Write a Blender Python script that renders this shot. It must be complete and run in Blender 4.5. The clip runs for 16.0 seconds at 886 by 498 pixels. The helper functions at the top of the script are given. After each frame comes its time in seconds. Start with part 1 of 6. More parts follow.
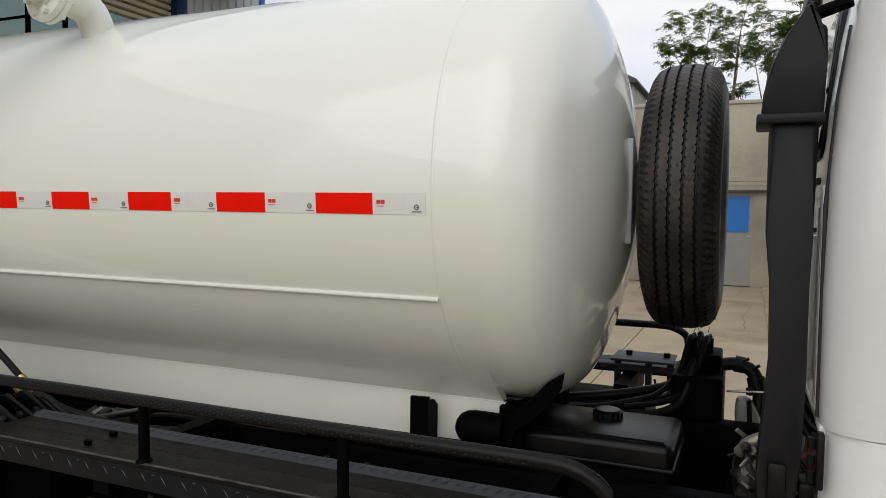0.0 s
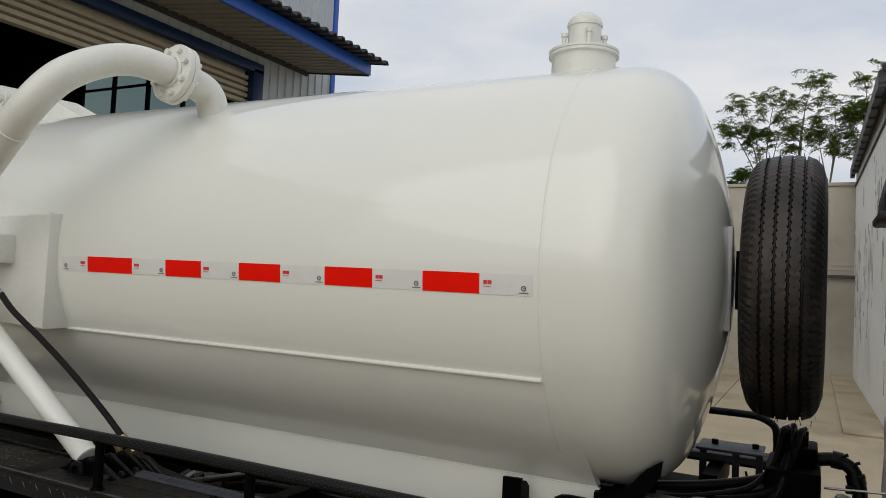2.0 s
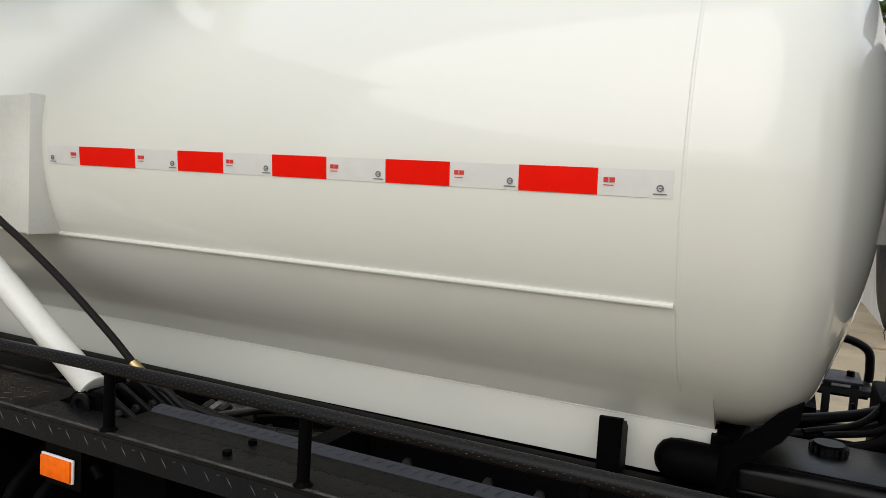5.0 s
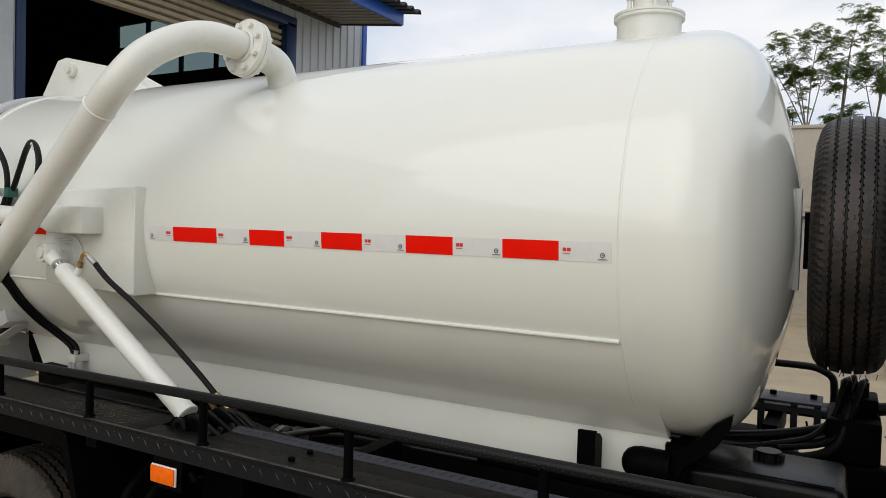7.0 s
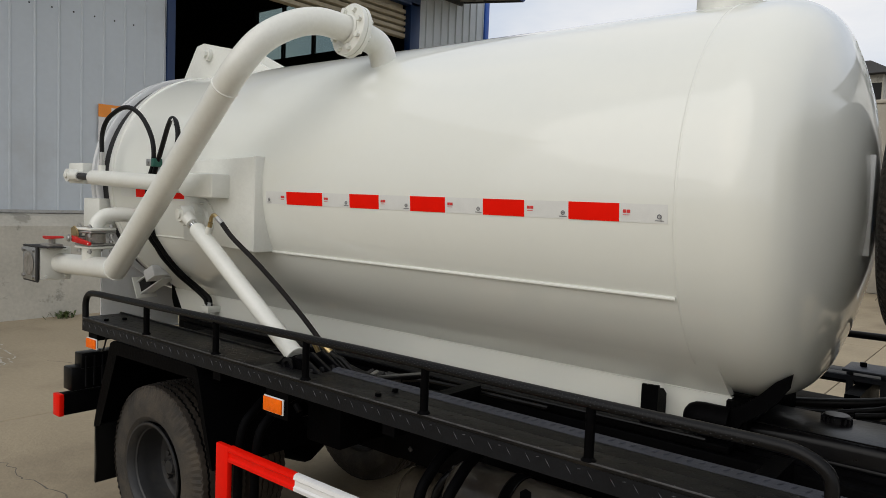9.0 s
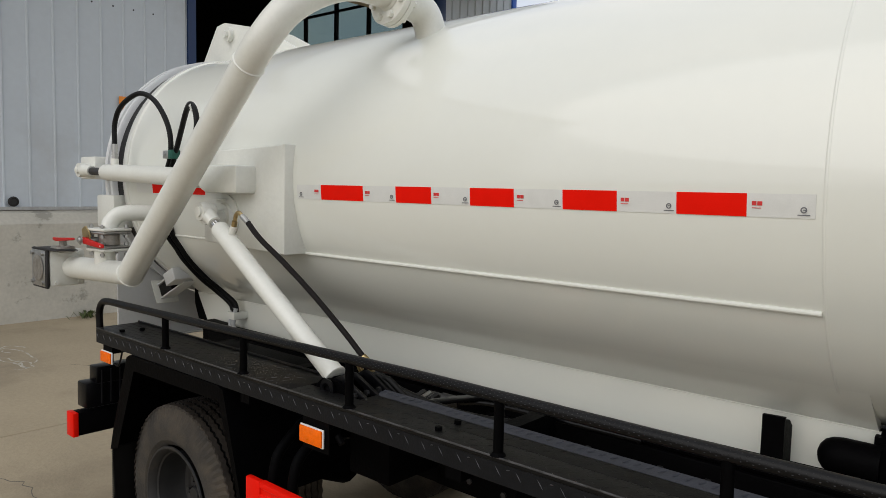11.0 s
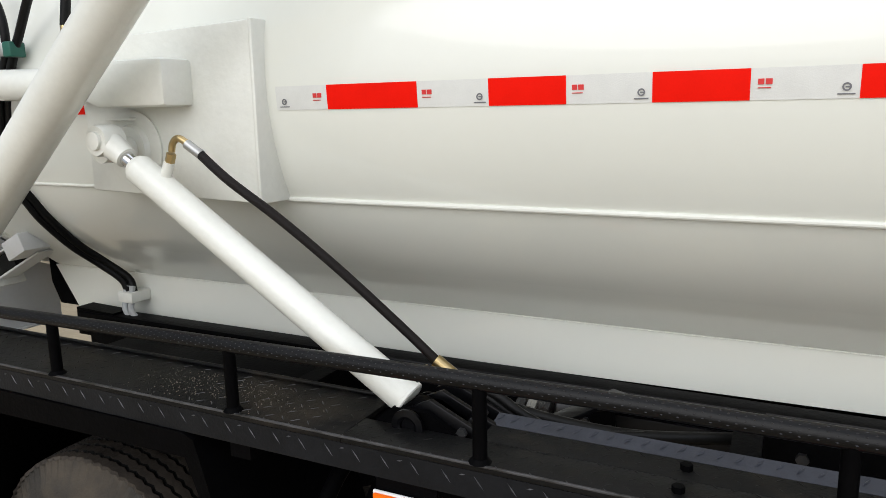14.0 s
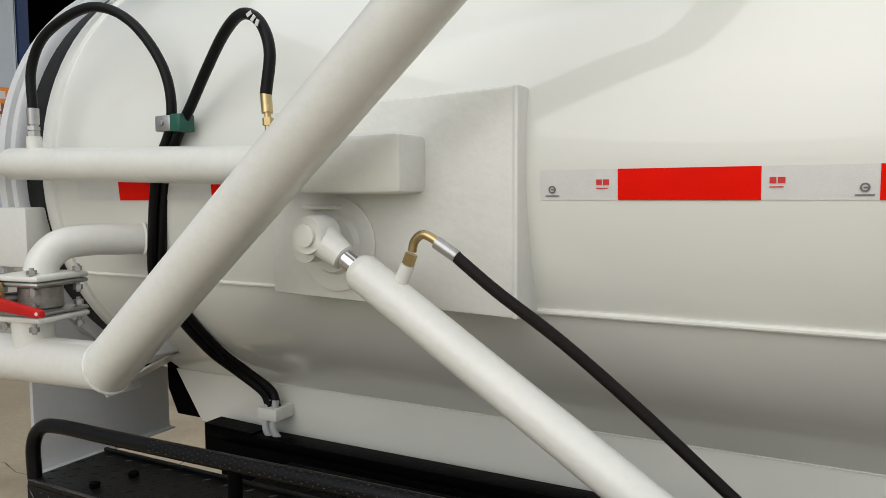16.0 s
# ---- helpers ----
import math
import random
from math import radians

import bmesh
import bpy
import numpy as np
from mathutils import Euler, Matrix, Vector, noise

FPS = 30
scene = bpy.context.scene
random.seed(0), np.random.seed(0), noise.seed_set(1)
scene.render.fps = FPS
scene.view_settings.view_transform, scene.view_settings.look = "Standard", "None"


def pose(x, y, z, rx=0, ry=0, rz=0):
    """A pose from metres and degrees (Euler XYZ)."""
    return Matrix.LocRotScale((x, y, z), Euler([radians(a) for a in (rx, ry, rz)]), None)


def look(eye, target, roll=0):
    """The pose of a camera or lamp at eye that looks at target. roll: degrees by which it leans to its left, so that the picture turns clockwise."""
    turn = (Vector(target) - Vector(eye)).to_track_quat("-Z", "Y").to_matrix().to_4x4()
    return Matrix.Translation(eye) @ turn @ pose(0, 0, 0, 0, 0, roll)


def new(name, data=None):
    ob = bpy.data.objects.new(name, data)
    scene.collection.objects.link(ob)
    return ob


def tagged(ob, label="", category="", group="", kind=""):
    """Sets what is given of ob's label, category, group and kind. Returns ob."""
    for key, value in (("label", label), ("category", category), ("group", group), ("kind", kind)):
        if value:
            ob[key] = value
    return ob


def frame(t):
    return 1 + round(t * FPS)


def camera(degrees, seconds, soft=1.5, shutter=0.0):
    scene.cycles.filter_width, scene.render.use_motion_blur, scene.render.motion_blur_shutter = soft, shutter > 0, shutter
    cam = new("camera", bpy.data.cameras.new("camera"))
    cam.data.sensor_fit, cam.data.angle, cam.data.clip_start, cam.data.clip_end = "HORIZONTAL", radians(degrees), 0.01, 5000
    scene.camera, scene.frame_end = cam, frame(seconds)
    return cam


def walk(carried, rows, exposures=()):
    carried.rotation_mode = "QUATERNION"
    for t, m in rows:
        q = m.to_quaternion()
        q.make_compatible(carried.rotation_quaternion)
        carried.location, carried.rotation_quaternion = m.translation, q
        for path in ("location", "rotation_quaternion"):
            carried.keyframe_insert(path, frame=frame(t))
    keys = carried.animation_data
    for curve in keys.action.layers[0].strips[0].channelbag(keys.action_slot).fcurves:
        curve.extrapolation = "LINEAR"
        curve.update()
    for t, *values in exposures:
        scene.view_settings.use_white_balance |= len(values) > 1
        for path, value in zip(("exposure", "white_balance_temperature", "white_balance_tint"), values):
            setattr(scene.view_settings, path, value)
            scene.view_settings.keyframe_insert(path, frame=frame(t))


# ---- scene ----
cam = camera(63.0, 16.0, soft=0.6)
PATH = [
    (0, (-0.874, 0.775, 1.583), (-1.656, 2.612, 1.477), 0.8),
    (0.2, (-0.899, 0.750, 1.590), (-1.676, 2.593, 1.575), 1.3),
    (0.5, (-0.931, 0.721, 1.596), (-1.736, 2.551, 1.623), 1.8),
    (0.7, (-0.944, 0.712, 1.594), (-1.771, 2.532, 1.648), 2.1),
    (1, (-0.955, 0.707, 1.591), (-1.804, 2.518, 1.634), 2.3),
    (1.5, (-0.966, 0.693, 1.597), (-1.844, 2.485, 1.728), 2.5),
    (2, (-0.975, 0.677, 1.599), (-1.889, 2.454, 1.687), 2.8),
    (2.3, (-0.986, 0.695, 1.599), (-1.873, 2.484, 1.703), 2.8),
    (2.5, (-0.997, 0.724, 1.601), (-1.909, 2.502, 1.689), 2.8),
    (2.7, (-1.010, 0.764, 1.604), (-1.969, 2.518, 1.663), 2.8),
    (3, (-1.025, 0.836, 1.608), (-1.91, 2.627, 1.705), 2.5),
    (3.5, (-1.055, 0.947, 1.586), (-1.803, 2.801, 1.507), 2.8),
    (3.7, (-1.105, 0.971, 1.579), (-1.788, 2.847, 1.446), 2.4),
    (4, (-1.206, 0.984, 1.569), (-1.761, 2.894, 1.358), 2.3),
    (4.5, (-1.328, 0.983, 1.543), (-1.82, 2.9, 1.255), 3.4),
    (4.7, (-1.348, 0.970, 1.548), (-1.978, 2.846, 1.271), 4.4),
    (5, (-1.355, 0.931, 1.566), (-2.223, 2.726, 1.401), 3.4),
    (5.2, (-1.318, 0.911, 1.578), (-2.316, 2.638, 1.428), 3.3),
    (7.3, (-0.973, 0.495, 1.649), (-1.969, 2.229, 1.606), 1.3),
    (7.5, (-0.913, 0.478, 1.646), (-2.042, 2.128, 1.578), 1.1),
    (7.8, (-0.843, 0.450, 1.633), (-2.027, 2.060, 1.565), 1.6),
    (8, (-0.814, 0.432, 1.625), (-2.044, 2.007, 1.555), 1.2),
    (8.5, (-0.793, 0.408, 1.616), (-2.067, 1.947, 1.536), 1.9),
    (8.7, (-0.798, 0.425, 1.607), (-2.07, 1.965, 1.5), 2.3),
    (10.8, (-1.105, 0.609, 1.622), (-2.349, 2.165, 1.451), 1.8),
    (11, (-1.159, 0.677, 1.614), (-2.471, 2.178, 1.452), 1.3),
    (11.5, (-1.297, 0.811, 1.586), (-2.623, 2.27, 1.249), 4.0),
    (11.8, (-1.439, 0.842, 1.576), (-2.718, 2.324, 1.162), 3.2),
    (12, (-1.539, 0.849, 1.567), (-2.745, 2.385, 1.137), 3.0),
    (12.5, (-1.714, 0.859, 1.539), (-2.866, 2.41, 1.024), 3.2),
    (12.7, (-1.773, 0.9, 1.545), (-2.969, 2.405, 0.992), 2.2),
    (13, (-1.922, 0.94, 1.529), (-3.077, 2.466, 0.947), 2.2),
    (13.2, (-1.996, 0.972, 1.514), (-3.156, 2.487, 0.913), 2.3),
    (13.5, (-2.073, 1.005, 1.502), (-3.182, 2.582, 0.97), 3.2),
    (14, (-2.229, 0.999, 1.562), (-3.093, 2.764, 1.191), -1.0),
    (14.2, (-2.291, 0.991, 1.583), (-3.129, 2.777, 1.256), -0.7),
    (14.5, (-2.381, 0.984, 1.601), (-3.285, 2.741, 1.292), -1.1),
    (15, (-2.531, 1.072, 1.616), (-3.594, 2.753, 1.411), -2.6),
    (15.5, (-2.665, 1.121, 1.591), (-3.763, 2.784, 1.423), -1.1),
    (16, (-2.817, 1.112, 1.584), (-3.75, 2.874, 1.432), -0.3),
]
EXPOSURES = [(0, 0.0, 6600, 10), (0.5, -0.20, 6595, 10), (1, -0.25, 6590, 10), (2, -0.29, 6580, 10), (3.5, -0.19, 6565, 10), (4, 0.05, 6560, 10), (4.5, 0.18, 6555, 10), (5, 0.18, 6550, 10), (8.5, -0.12, 6600, 10), (11, -0.02, 6558, 10), (11.5, 0.21, 6550, 10), (12.0, 0.36, 6475, 10), (12.5, 0.64, 6400, 10), (13.0, 0.79, 6360, 10), (13.5, 0.81, 6340, 10), (14.0, 0.52, 6320, 10), (14.5, 0.32, 6340, 10), (15.0, 0.16, 6450, 10), (16, 0.1, 6500, 10)]
walk(cam, [(t, look(eye, target, roll)) for t, eye, target, roll in PATH],
     exposures=EXPOSURES)

# ---- world and light ----
world = bpy.data.worlds.new("sky")
scene.world = world
world.use_nodes = True
wn, wl = world.node_tree.nodes, world.node_tree.links
wn.clear()
w_out = wn.new("ShaderNodeOutputWorld")
w_bg = wn.new("ShaderNodeBackground")
w_sky = wn.new("ShaderNodeTexSky")
w_sky.sky_type = "NISHITA"
w_sky.sun_disc = False
w_sky.sun_elevation, w_sky.sun_rotation = radians(32), radians(183)
w_sky.dust_density = 3.0
w_co = wn.new("ShaderNodeTexCoord")
w_map = wn.new("ShaderNodeMapping")
w_map.inputs["Scale"].default_value = (1.0, 1.6, 3.2)
w_cloud = wn.new("ShaderNodeTexNoise")
w_cloud.inputs["Scale"].default_value = 1.9
w_cloud.inputs["Detail"].default_value = 7.0
w_cloud.inputs["Roughness"].default_value = 0.52
w_ramp = wn.new("ShaderNodeValToRGB")
w_ramp.color_ramp.elements[0].position, w_ramp.color_ramp.elements[0].color = 0.32, (6.2, 7.1, 8.6, 1)
w_ramp.color_ramp.elements[1].position, w_ramp.color_ramp.elements[1].color = 0.66, (10.8, 10.6, 10.4, 1)
w_mix = wn.new("ShaderNodeMixRGB")
w_mix.inputs[0].default_value = 0.86
wl.new(w_co.outputs["Generated"], w_map.inputs["Vector"])
wl.new(w_map.outputs[0], w_cloud.inputs["Vector"])
wl.new(w_cloud.outputs["Fac"], w_ramp.inputs[0])
wl.new(w_sky.outputs[0], w_mix.inputs[1])
wl.new(w_ramp.outputs[0], w_mix.inputs[2])
wl.new(w_mix.outputs[0], w_bg.inputs[0])
w_bg.inputs["Strength"].default_value = 0.104
wl.new(w_bg.outputs[0], w_out.inputs[0])

sun_data = bpy.data.lights.new("sun", "SUN")
sun_data.energy, sun_data.angle, sun_data.color = 0.92, radians(60), (1.0, 0.98, 0.94)
sun = new("sun", sun_data)
sun.matrix_world = look((-3, -15, 13.2), (-2, 2, 1))


# ---- materials ----
def material(name, colour, rough=0.5, metal=0.0, coat=0.0, vary=0.08, scale=6.0, fine=60.0, bump=0.0, bump_scale=80.0, spread=0.08, spec=0.5, second=None, second_at=(0.55, 0.7), per_piece=0.0, coat_rough=0.05):
    m = bpy.data.materials.new(name)
    m.use_nodes = True
    n, l = m.node_tree.nodes, m.node_tree.links
    b = n["Principled BSDF"]
    b.inputs["Metallic"].default_value = metal
    b.inputs["Coat Weight"].default_value = coat
    b.inputs["Specular IOR Level"].default_value = spec
    b.inputs["Coat Roughness"].default_value = coat_rough
    co = n.new("ShaderNodeTexCoord")
    big, small = n.new("ShaderNodeTexNoise"), n.new("ShaderNodeTexNoise")
    for t, sc in ((big, scale), (small, fine)):
        t.inputs["Scale"].default_value = sc
        t.inputs["Detail"].default_value = 6.0
        l.new(co.outputs["Object"], t.inputs["Vector"])
    mixed = n.new("ShaderNodeMixRGB")
    mixed.inputs[0].default_value = 0.4
    l.new(big.outputs["Fac"], mixed.inputs[1])
    l.new(small.outputs["Fac"], mixed.inputs[2])
    ramp = n.new("ShaderNodeValToRGB")
    ramp.color_ramp.elements[0].position, ramp.color_ramp.elements[1].position = 0.3, 0.7
    ramp.color_ramp.elements[0].color = (*[c * (1 - vary) for c in colour], 1)
    ramp.color_ramp.elements[1].color = (*[min(1, c * (1 + vary)) for c in colour], 1)
    l.new(mixed.outputs[0], ramp.inputs[0])
    out = ramp.outputs[0]
    if second:
        stain = n.new("ShaderNodeTexNoise")
        stain.inputs["Scale"].default_value = scale * 0.7
        stain.inputs["Detail"].default_value = 9.0
        stain.inputs["Roughness"].default_value = 0.65
        l.new(co.outputs["Object"], stain.inputs["Vector"])
        sr = n.new("ShaderNodeMapRange")
        sr.inputs["From Min"].default_value, sr.inputs["From Max"].default_value = second_at
        l.new(stain.outputs["Fac"], sr.inputs["Value"])
        sm = n.new("ShaderNodeMixRGB")
        sm.inputs[2].default_value = (*second, 1)
        l.new(sr.outputs[0], sm.inputs[0])
        l.new(out, sm.inputs[1])
        out = sm.outputs[0]
    if per_piece:
        info = n.new("ShaderNodeObjectInfo")
        pr = n.new("ShaderNodeMapRange")
        pr.inputs["To Min"].default_value, pr.inputs["To Max"].default_value = 1 - per_piece, 1 + per_piece
        l.new(info.outputs["Random"], pr.inputs["Value"])
        pm = n.new("ShaderNodeVectorMath")
        pm.operation = "SCALE"
        l.new(out, pm.inputs[0])
        l.new(pr.outputs[0], pm.inputs["Scale"])
        out = pm.outputs[0]
    l.new(out, b.inputs["Base Color"])
    rr = n.new("ShaderNodeMapRange")
    rr.inputs["To Min"].default_value, rr.inputs["To Max"].default_value = max(0.02, rough - spread), min(1, rough + spread)
    l.new(mixed.outputs[0], rr.inputs["Value"])
    l.new(rr.outputs[0], b.inputs["Roughness"])
    if bump:
        bt = n.new("ShaderNodeTexNoise")
        bt.inputs["Scale"].default_value = bump_scale
        bt.inputs["Detail"].default_value = 4.0
        l.new(co.outputs["Object"], bt.inputs["Vector"])
        bp = n.new("ShaderNodeBump")
        bp.inputs["Distance"].default_value = 0.01
        bp.inputs["Strength"].default_value = bump
        l.new(bt.outputs["Fac"], bp.inputs["Height"])
        l.new(bp.outputs[0], b.inputs["Normal"])
    return m


def glass(name, colour, rough=0.03):
    m = bpy.data.materials.new(name)
    m.use_nodes = True
    b = m.node_tree.nodes["Principled BSDF"]
    b.inputs["Base Color"].default_value = (*colour, 1)
    b.inputs["Roughness"].default_value = rough
    b.inputs["Transmission Weight"].default_value = 0.9
    return m


WHITE = material("white_gloss_paint", (0.748, 0.758, 0.694), 0.34, coat=1.0, vary=0.012, scale=2.2, fine=25, bump=0.010, bump_scale=5, spread=0.03, coat_rough=0.055)
WHITE_ROUGH = material("white_sprayed_paint", (0.708, 0.712, 0.655), 0.36, coat=0.3, vary=0.05, scale=9, fine=70, bump=0.12, bump_scale=45)
PANEL_GREY = material("blue_grey_panel_paint", (0.40, 0.415, 0.42), 0.45, coat=0.1, vary=0.08, scale=5, second=(0.32, 0.32, 0.31), second_at=(0.55, 0.75))
HUB = material("dark_hub_paint", (0.014, 0.013, 0.013), 0.6, vary=0.3, scale=20)
WEED = material("weed_leaf", (0.06, 0.085, 0.02), 0.6, vary=0.4, scale=20)
GREY_WHITE = material("light_grey_paint", (0.62, 0.63, 0.63), 0.4, coat=0.2, vary=0.05, scale=7)
BLACK = material("black_chassis_paint", (0.0016, 0.0016, 0.0019), 0.5, spec=0.025, vary=0.3, scale=12, bump=0.12, bump_scale=90, second=(0.006, 0.0055, 0.005), second_at=(0.62, 0.9))
BLACK_GLOSS = material("black_gloss_paint", (0.0022, 0.0022, 0.0028), 0.30, spec=0.16, coat=0.03, vary=0.3, scale=12, bump=0.05, bump_scale=60)
TREAD = material("black_tread_plate", (0.0055, 0.0056, 0.0058), 0.40, spec=0.14, vary=0.4, scale=5, bump=0.10, bump_scale=150, second=(0.036, 0.029, 0.021), second_at=(0.54, 0.76))
FACE = material("blue_black_plate", (0.0075, 0.0082, 0.0098), 0.42, spec=0.14, vary=0.3, scale=8, bump=0.1, bump_scale=140)
# blue-grey base colour paints in the sky that the black plate reflects
LIP = material("sky_sheen_tread_lip", (0.036, 0.039, 0.050), 0.42, spec=0.30, vary=0.25, scale=9, bump=0.12, bump_scale=120)
WORN = material("worn_tread_edges", (0.044, 0.044, 0.047), 0.40, spec=0.5, vary=0.6, scale=18, second=(0.006, 0.006, 0.006), second_at=(0.5, 0.62))
RUBBER = material("tyre_rubber", (0.027, 0.022, 0.0178), 0.60, spec=0.32, vary=0.35, scale=14, bump=0.3, bump_scale=110, second=(0.062, 0.050, 0.039), second_at=(0.46, 0.74))
SPARE_RUBBER = material("spare_tyre_rubber", (0.0110, 0.0093, 0.0082), 0.46, spec=0.36, vary=0.5, scale=8, fine=45, bump=0.25, bump_scale=60, second=(0.060, 0.041, 0.030), second_at=(0.48, 0.80))
TYRE_DUSTY = material("dusty_tyre_rubber", (0.030, 0.0265, 0.022), 0.85, vary=0.4, scale=9, bump=0.3, bump_scale=120, second=(0.080, 0.063, 0.044), second_at=(0.45, 0.75))
RIM = material("dark_grey_steel", (0.027, 0.027, 0.028), 0.5, metal=0.35, vary=0.2, scale=14, second=(0.060, 0.050, 0.040), second_at=(0.52, 0.8))
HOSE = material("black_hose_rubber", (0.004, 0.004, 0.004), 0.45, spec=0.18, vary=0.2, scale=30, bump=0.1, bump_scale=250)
HOSE_BROWN = material("braided_hose_rubber", (0.0075, 0.0055, 0.005), 0.6, spec=0.2, vary=0.2, scale=30, bump=0.25, bump_scale=400)
PLASTIC = material("black_grained_plastic", (0.008, 0.008, 0.0095), 0.5, spec=0.22, vary=0.1, scale=10, bump=0.05, bump_scale=450)
CHROME = material("polished_steel", (0.75, 0.75, 0.76), 0.12, metal=1.0, vary=0.05)
STEEL = material("zinc_plated_steel", (0.42, 0.42, 0.41), 0.38, metal=0.9, vary=0.15, scale=25)
BRASS = material("yellow_plated_brass", (0.50, 0.38, 0.19), 0.30, metal=1.0, vary=0.15, scale=30)
RED_TAPE = material("red_reflective_tape", (0.80, 0.008, 0.002), 0.4, spec=0.06, coat=0.0, vary=0.05, scale=20, fine=300)
WHITE_TAPE = material("silver_reflective_tape", (0.67, 0.675, 0.645), 0.32, coat=0.4, vary=0.05, scale=30, fine=420, bump=0.1, bump_scale=500)
RED_PRINT = material("red_print", (0.62, 0.03, 0.03), 0.4)
DARK_PRINT = material("dark_print", (0.13, 0.13, 0.14), 0.4)
LEVER_RED = material("red_dipped_plastic", (0.50, 0.007, 0.006), 0.4, spec=0.3, vary=0.1, scale=30)
RED_PAINT = material("red_enamel", (0.78, 0.009, 0.003), 0.36, spec=0.08, coat=0.03, vary=0.06, scale=14)
BAR_WHITE = material("white_enamel", (0.78, 0.78, 0.77), 0.38, coat=0.2, vary=0.05, scale=14)
AMBER = material("amber_plastic", (0.92, 0.15, 0.002), 0.3, spec=0.12, coat=0.05, vary=0.08, scale=60, bump=0.3, bump_scale=500)
GREEN = material("green_plastic", (0.006, 0.085, 0.058), 0.42)
CONCRETE = material("worn_concrete", (0.375, 0.308, 0.208), 0.85, vary=0.16, scale=0.9, fine=30, bump=0.35, bump_scale=55, second=(0.235, 0.190, 0.130), second_at=(0.50, 0.70), per_piece=0.06)
CHALK = material("chalk_on_concrete", (0.50, 0.47, 0.41), 0.95, vary=0.3, scale=20, second=(0.33, 0.28, 0.20), second_at=(0.45, 0.6))
JOINT = material("dark_joint_soil", (0.12, 0.105, 0.085), 0.95, vary=0.3, scale=12)
CEMENT = material("rendered_wall", (0.42, 0.385, 0.32), 0.9, vary=0.12, scale=0.8, fine=18, bump=0.2, bump_scale=40, second=(0.30, 0.27, 0.22), second_at=(0.5, 0.72))
CEMENT_DARK = material("dark_wall_dirt", (0.10, 0.095, 0.08), 0.9, vary=0.4, scale=6)
PLINTH = material("whitewashed_cement", (0.47, 0.445, 0.38), 0.88, vary=0.16, scale=2.4, fine=26, bump=0.45, bump_scale=14, second=(0.30, 0.285, 0.24), second_at=(0.57, 0.61))
STEEL_WALL = material("pale_blue_grey_sheet", (0.52, 0.565, 0.60), 0.5, vary=0.05, scale=1.2, fine=14, second=(0.44, 0.46, 0.47), second_at=(0.55, 0.8))
SHED_WALL = material("white_painted_sheet", (0.78, 0.79, 0.77), 0.5, vary=0.07, scale=1.0, fine=12, second=(0.52, 0.51, 0.46), second_at=(0.55, 0.78))
SOFFIT = material("soffit_sheet", (0.30, 0.285, 0.25), 0.6, vary=0.1, scale=4)
BLUE = material("blue_painted_steel", (0.008, 0.085, 0.44), 0.4, vary=0.1, scale=5)
# the trim blue with the canopy's shade put into its base colour
BLUE_SHADED = material("shaded_blue_painted_steel", (0.003, 0.024, 0.09), 0.45, vary=0.12, scale=5)
ROOF = material("dark_roof_sheet", (0.045, 0.045, 0.047), 0.6, vary=0.2, scale=6)
SHUTTER = material("cream_shutter_slat", (0.44, 0.39, 0.28), 0.5, vary=0.14, scale=8)
# near-black base colour paints in the gloom of unlit rooms
DARK = material("interior_shade_black", (0.012, 0.012, 0.012), 0.9, vary=0.2, scale=2)
BARK = material("bark", (0.14, 0.11, 0.085), 0.9, vary=0.3, scale=12, bump=0.4, bump_scale=60)
LEAF = material("green_leaf", (0.052, 0.096, 0.012), 0.5, spec=0.15, vary=0.5, scale=2.5, fine=20)
ln, ll = LEAF.node_tree.nodes, LEAF.node_tree.links
l_tr, l_mix = ln.new("ShaderNodeBsdfTranslucent"), ln.new("ShaderNodeMixShader")
l_tr.inputs[0].default_value = (0.22, 0.34, 0.04, 1)
l_mix.inputs[0].default_value = 0.30
ll.new(ln["Principled BSDF"].outputs[0], l_mix.inputs[1])
ll.new(l_tr.outputs[0], l_mix.inputs[2])
ll.new(l_mix.outputs[0], ln["Material Output"].inputs[0])
ORANGE = material("orange_print", (0.85, 0.28, 0.03), 0.5)
NOTICE_INK = material("brown_red_print", (0.30, 0.075, 0.015), 0.5)
PAPER = material("white_banner", (0.72, 0.70, 0.68), 0.55)
DOOR_GREY = material("grey_steel_door", (0.30, 0.30, 0.29), 0.55, vary=0.1, scale=3)
DOOR_BLUE = material("bright_blue_panel", (0.004, 0.17, 0.58), 0.45, vary=0.06, scale=3)
# cab white, darkened in its base colour for the rear wall's shade
CAB_SHADED = material("cab_white_paint_shaded", (0.64, 0.645, 0.64), 0.3, coat=0.5, vary=0.03, scale=5)
WINDOW = material("tinted_window_glass", (0.02, 0.021, 0.022), 0.06, spec=0.6, coat=0.6, vary=0.1, scale=3)
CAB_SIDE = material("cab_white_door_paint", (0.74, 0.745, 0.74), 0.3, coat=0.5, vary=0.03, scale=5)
MILKY = material("translucent_bottle_plastic", (0.20, 0.215, 0.185), 0.4, vary=0.25, scale=8)
GRIME = material("greasy_cast_metal", (0.085, 0.078, 0.068), 0.5, metal=0.5, vary=0.5, scale=35, bump=0.3, bump_scale=90, second=(0.012, 0.010, 0.008), second_at=(0.5, 0.62))
CAST = material("cast_aluminium", (0.32, 0.30, 0.27), 0.45, metal=0.7, vary=0.25, scale=30, bump=0.2, bump_scale=80)
RUST = material("red_oxide_paint", (0.085, 0.020, 0.012), 0.6, vary=0.3, scale=10)
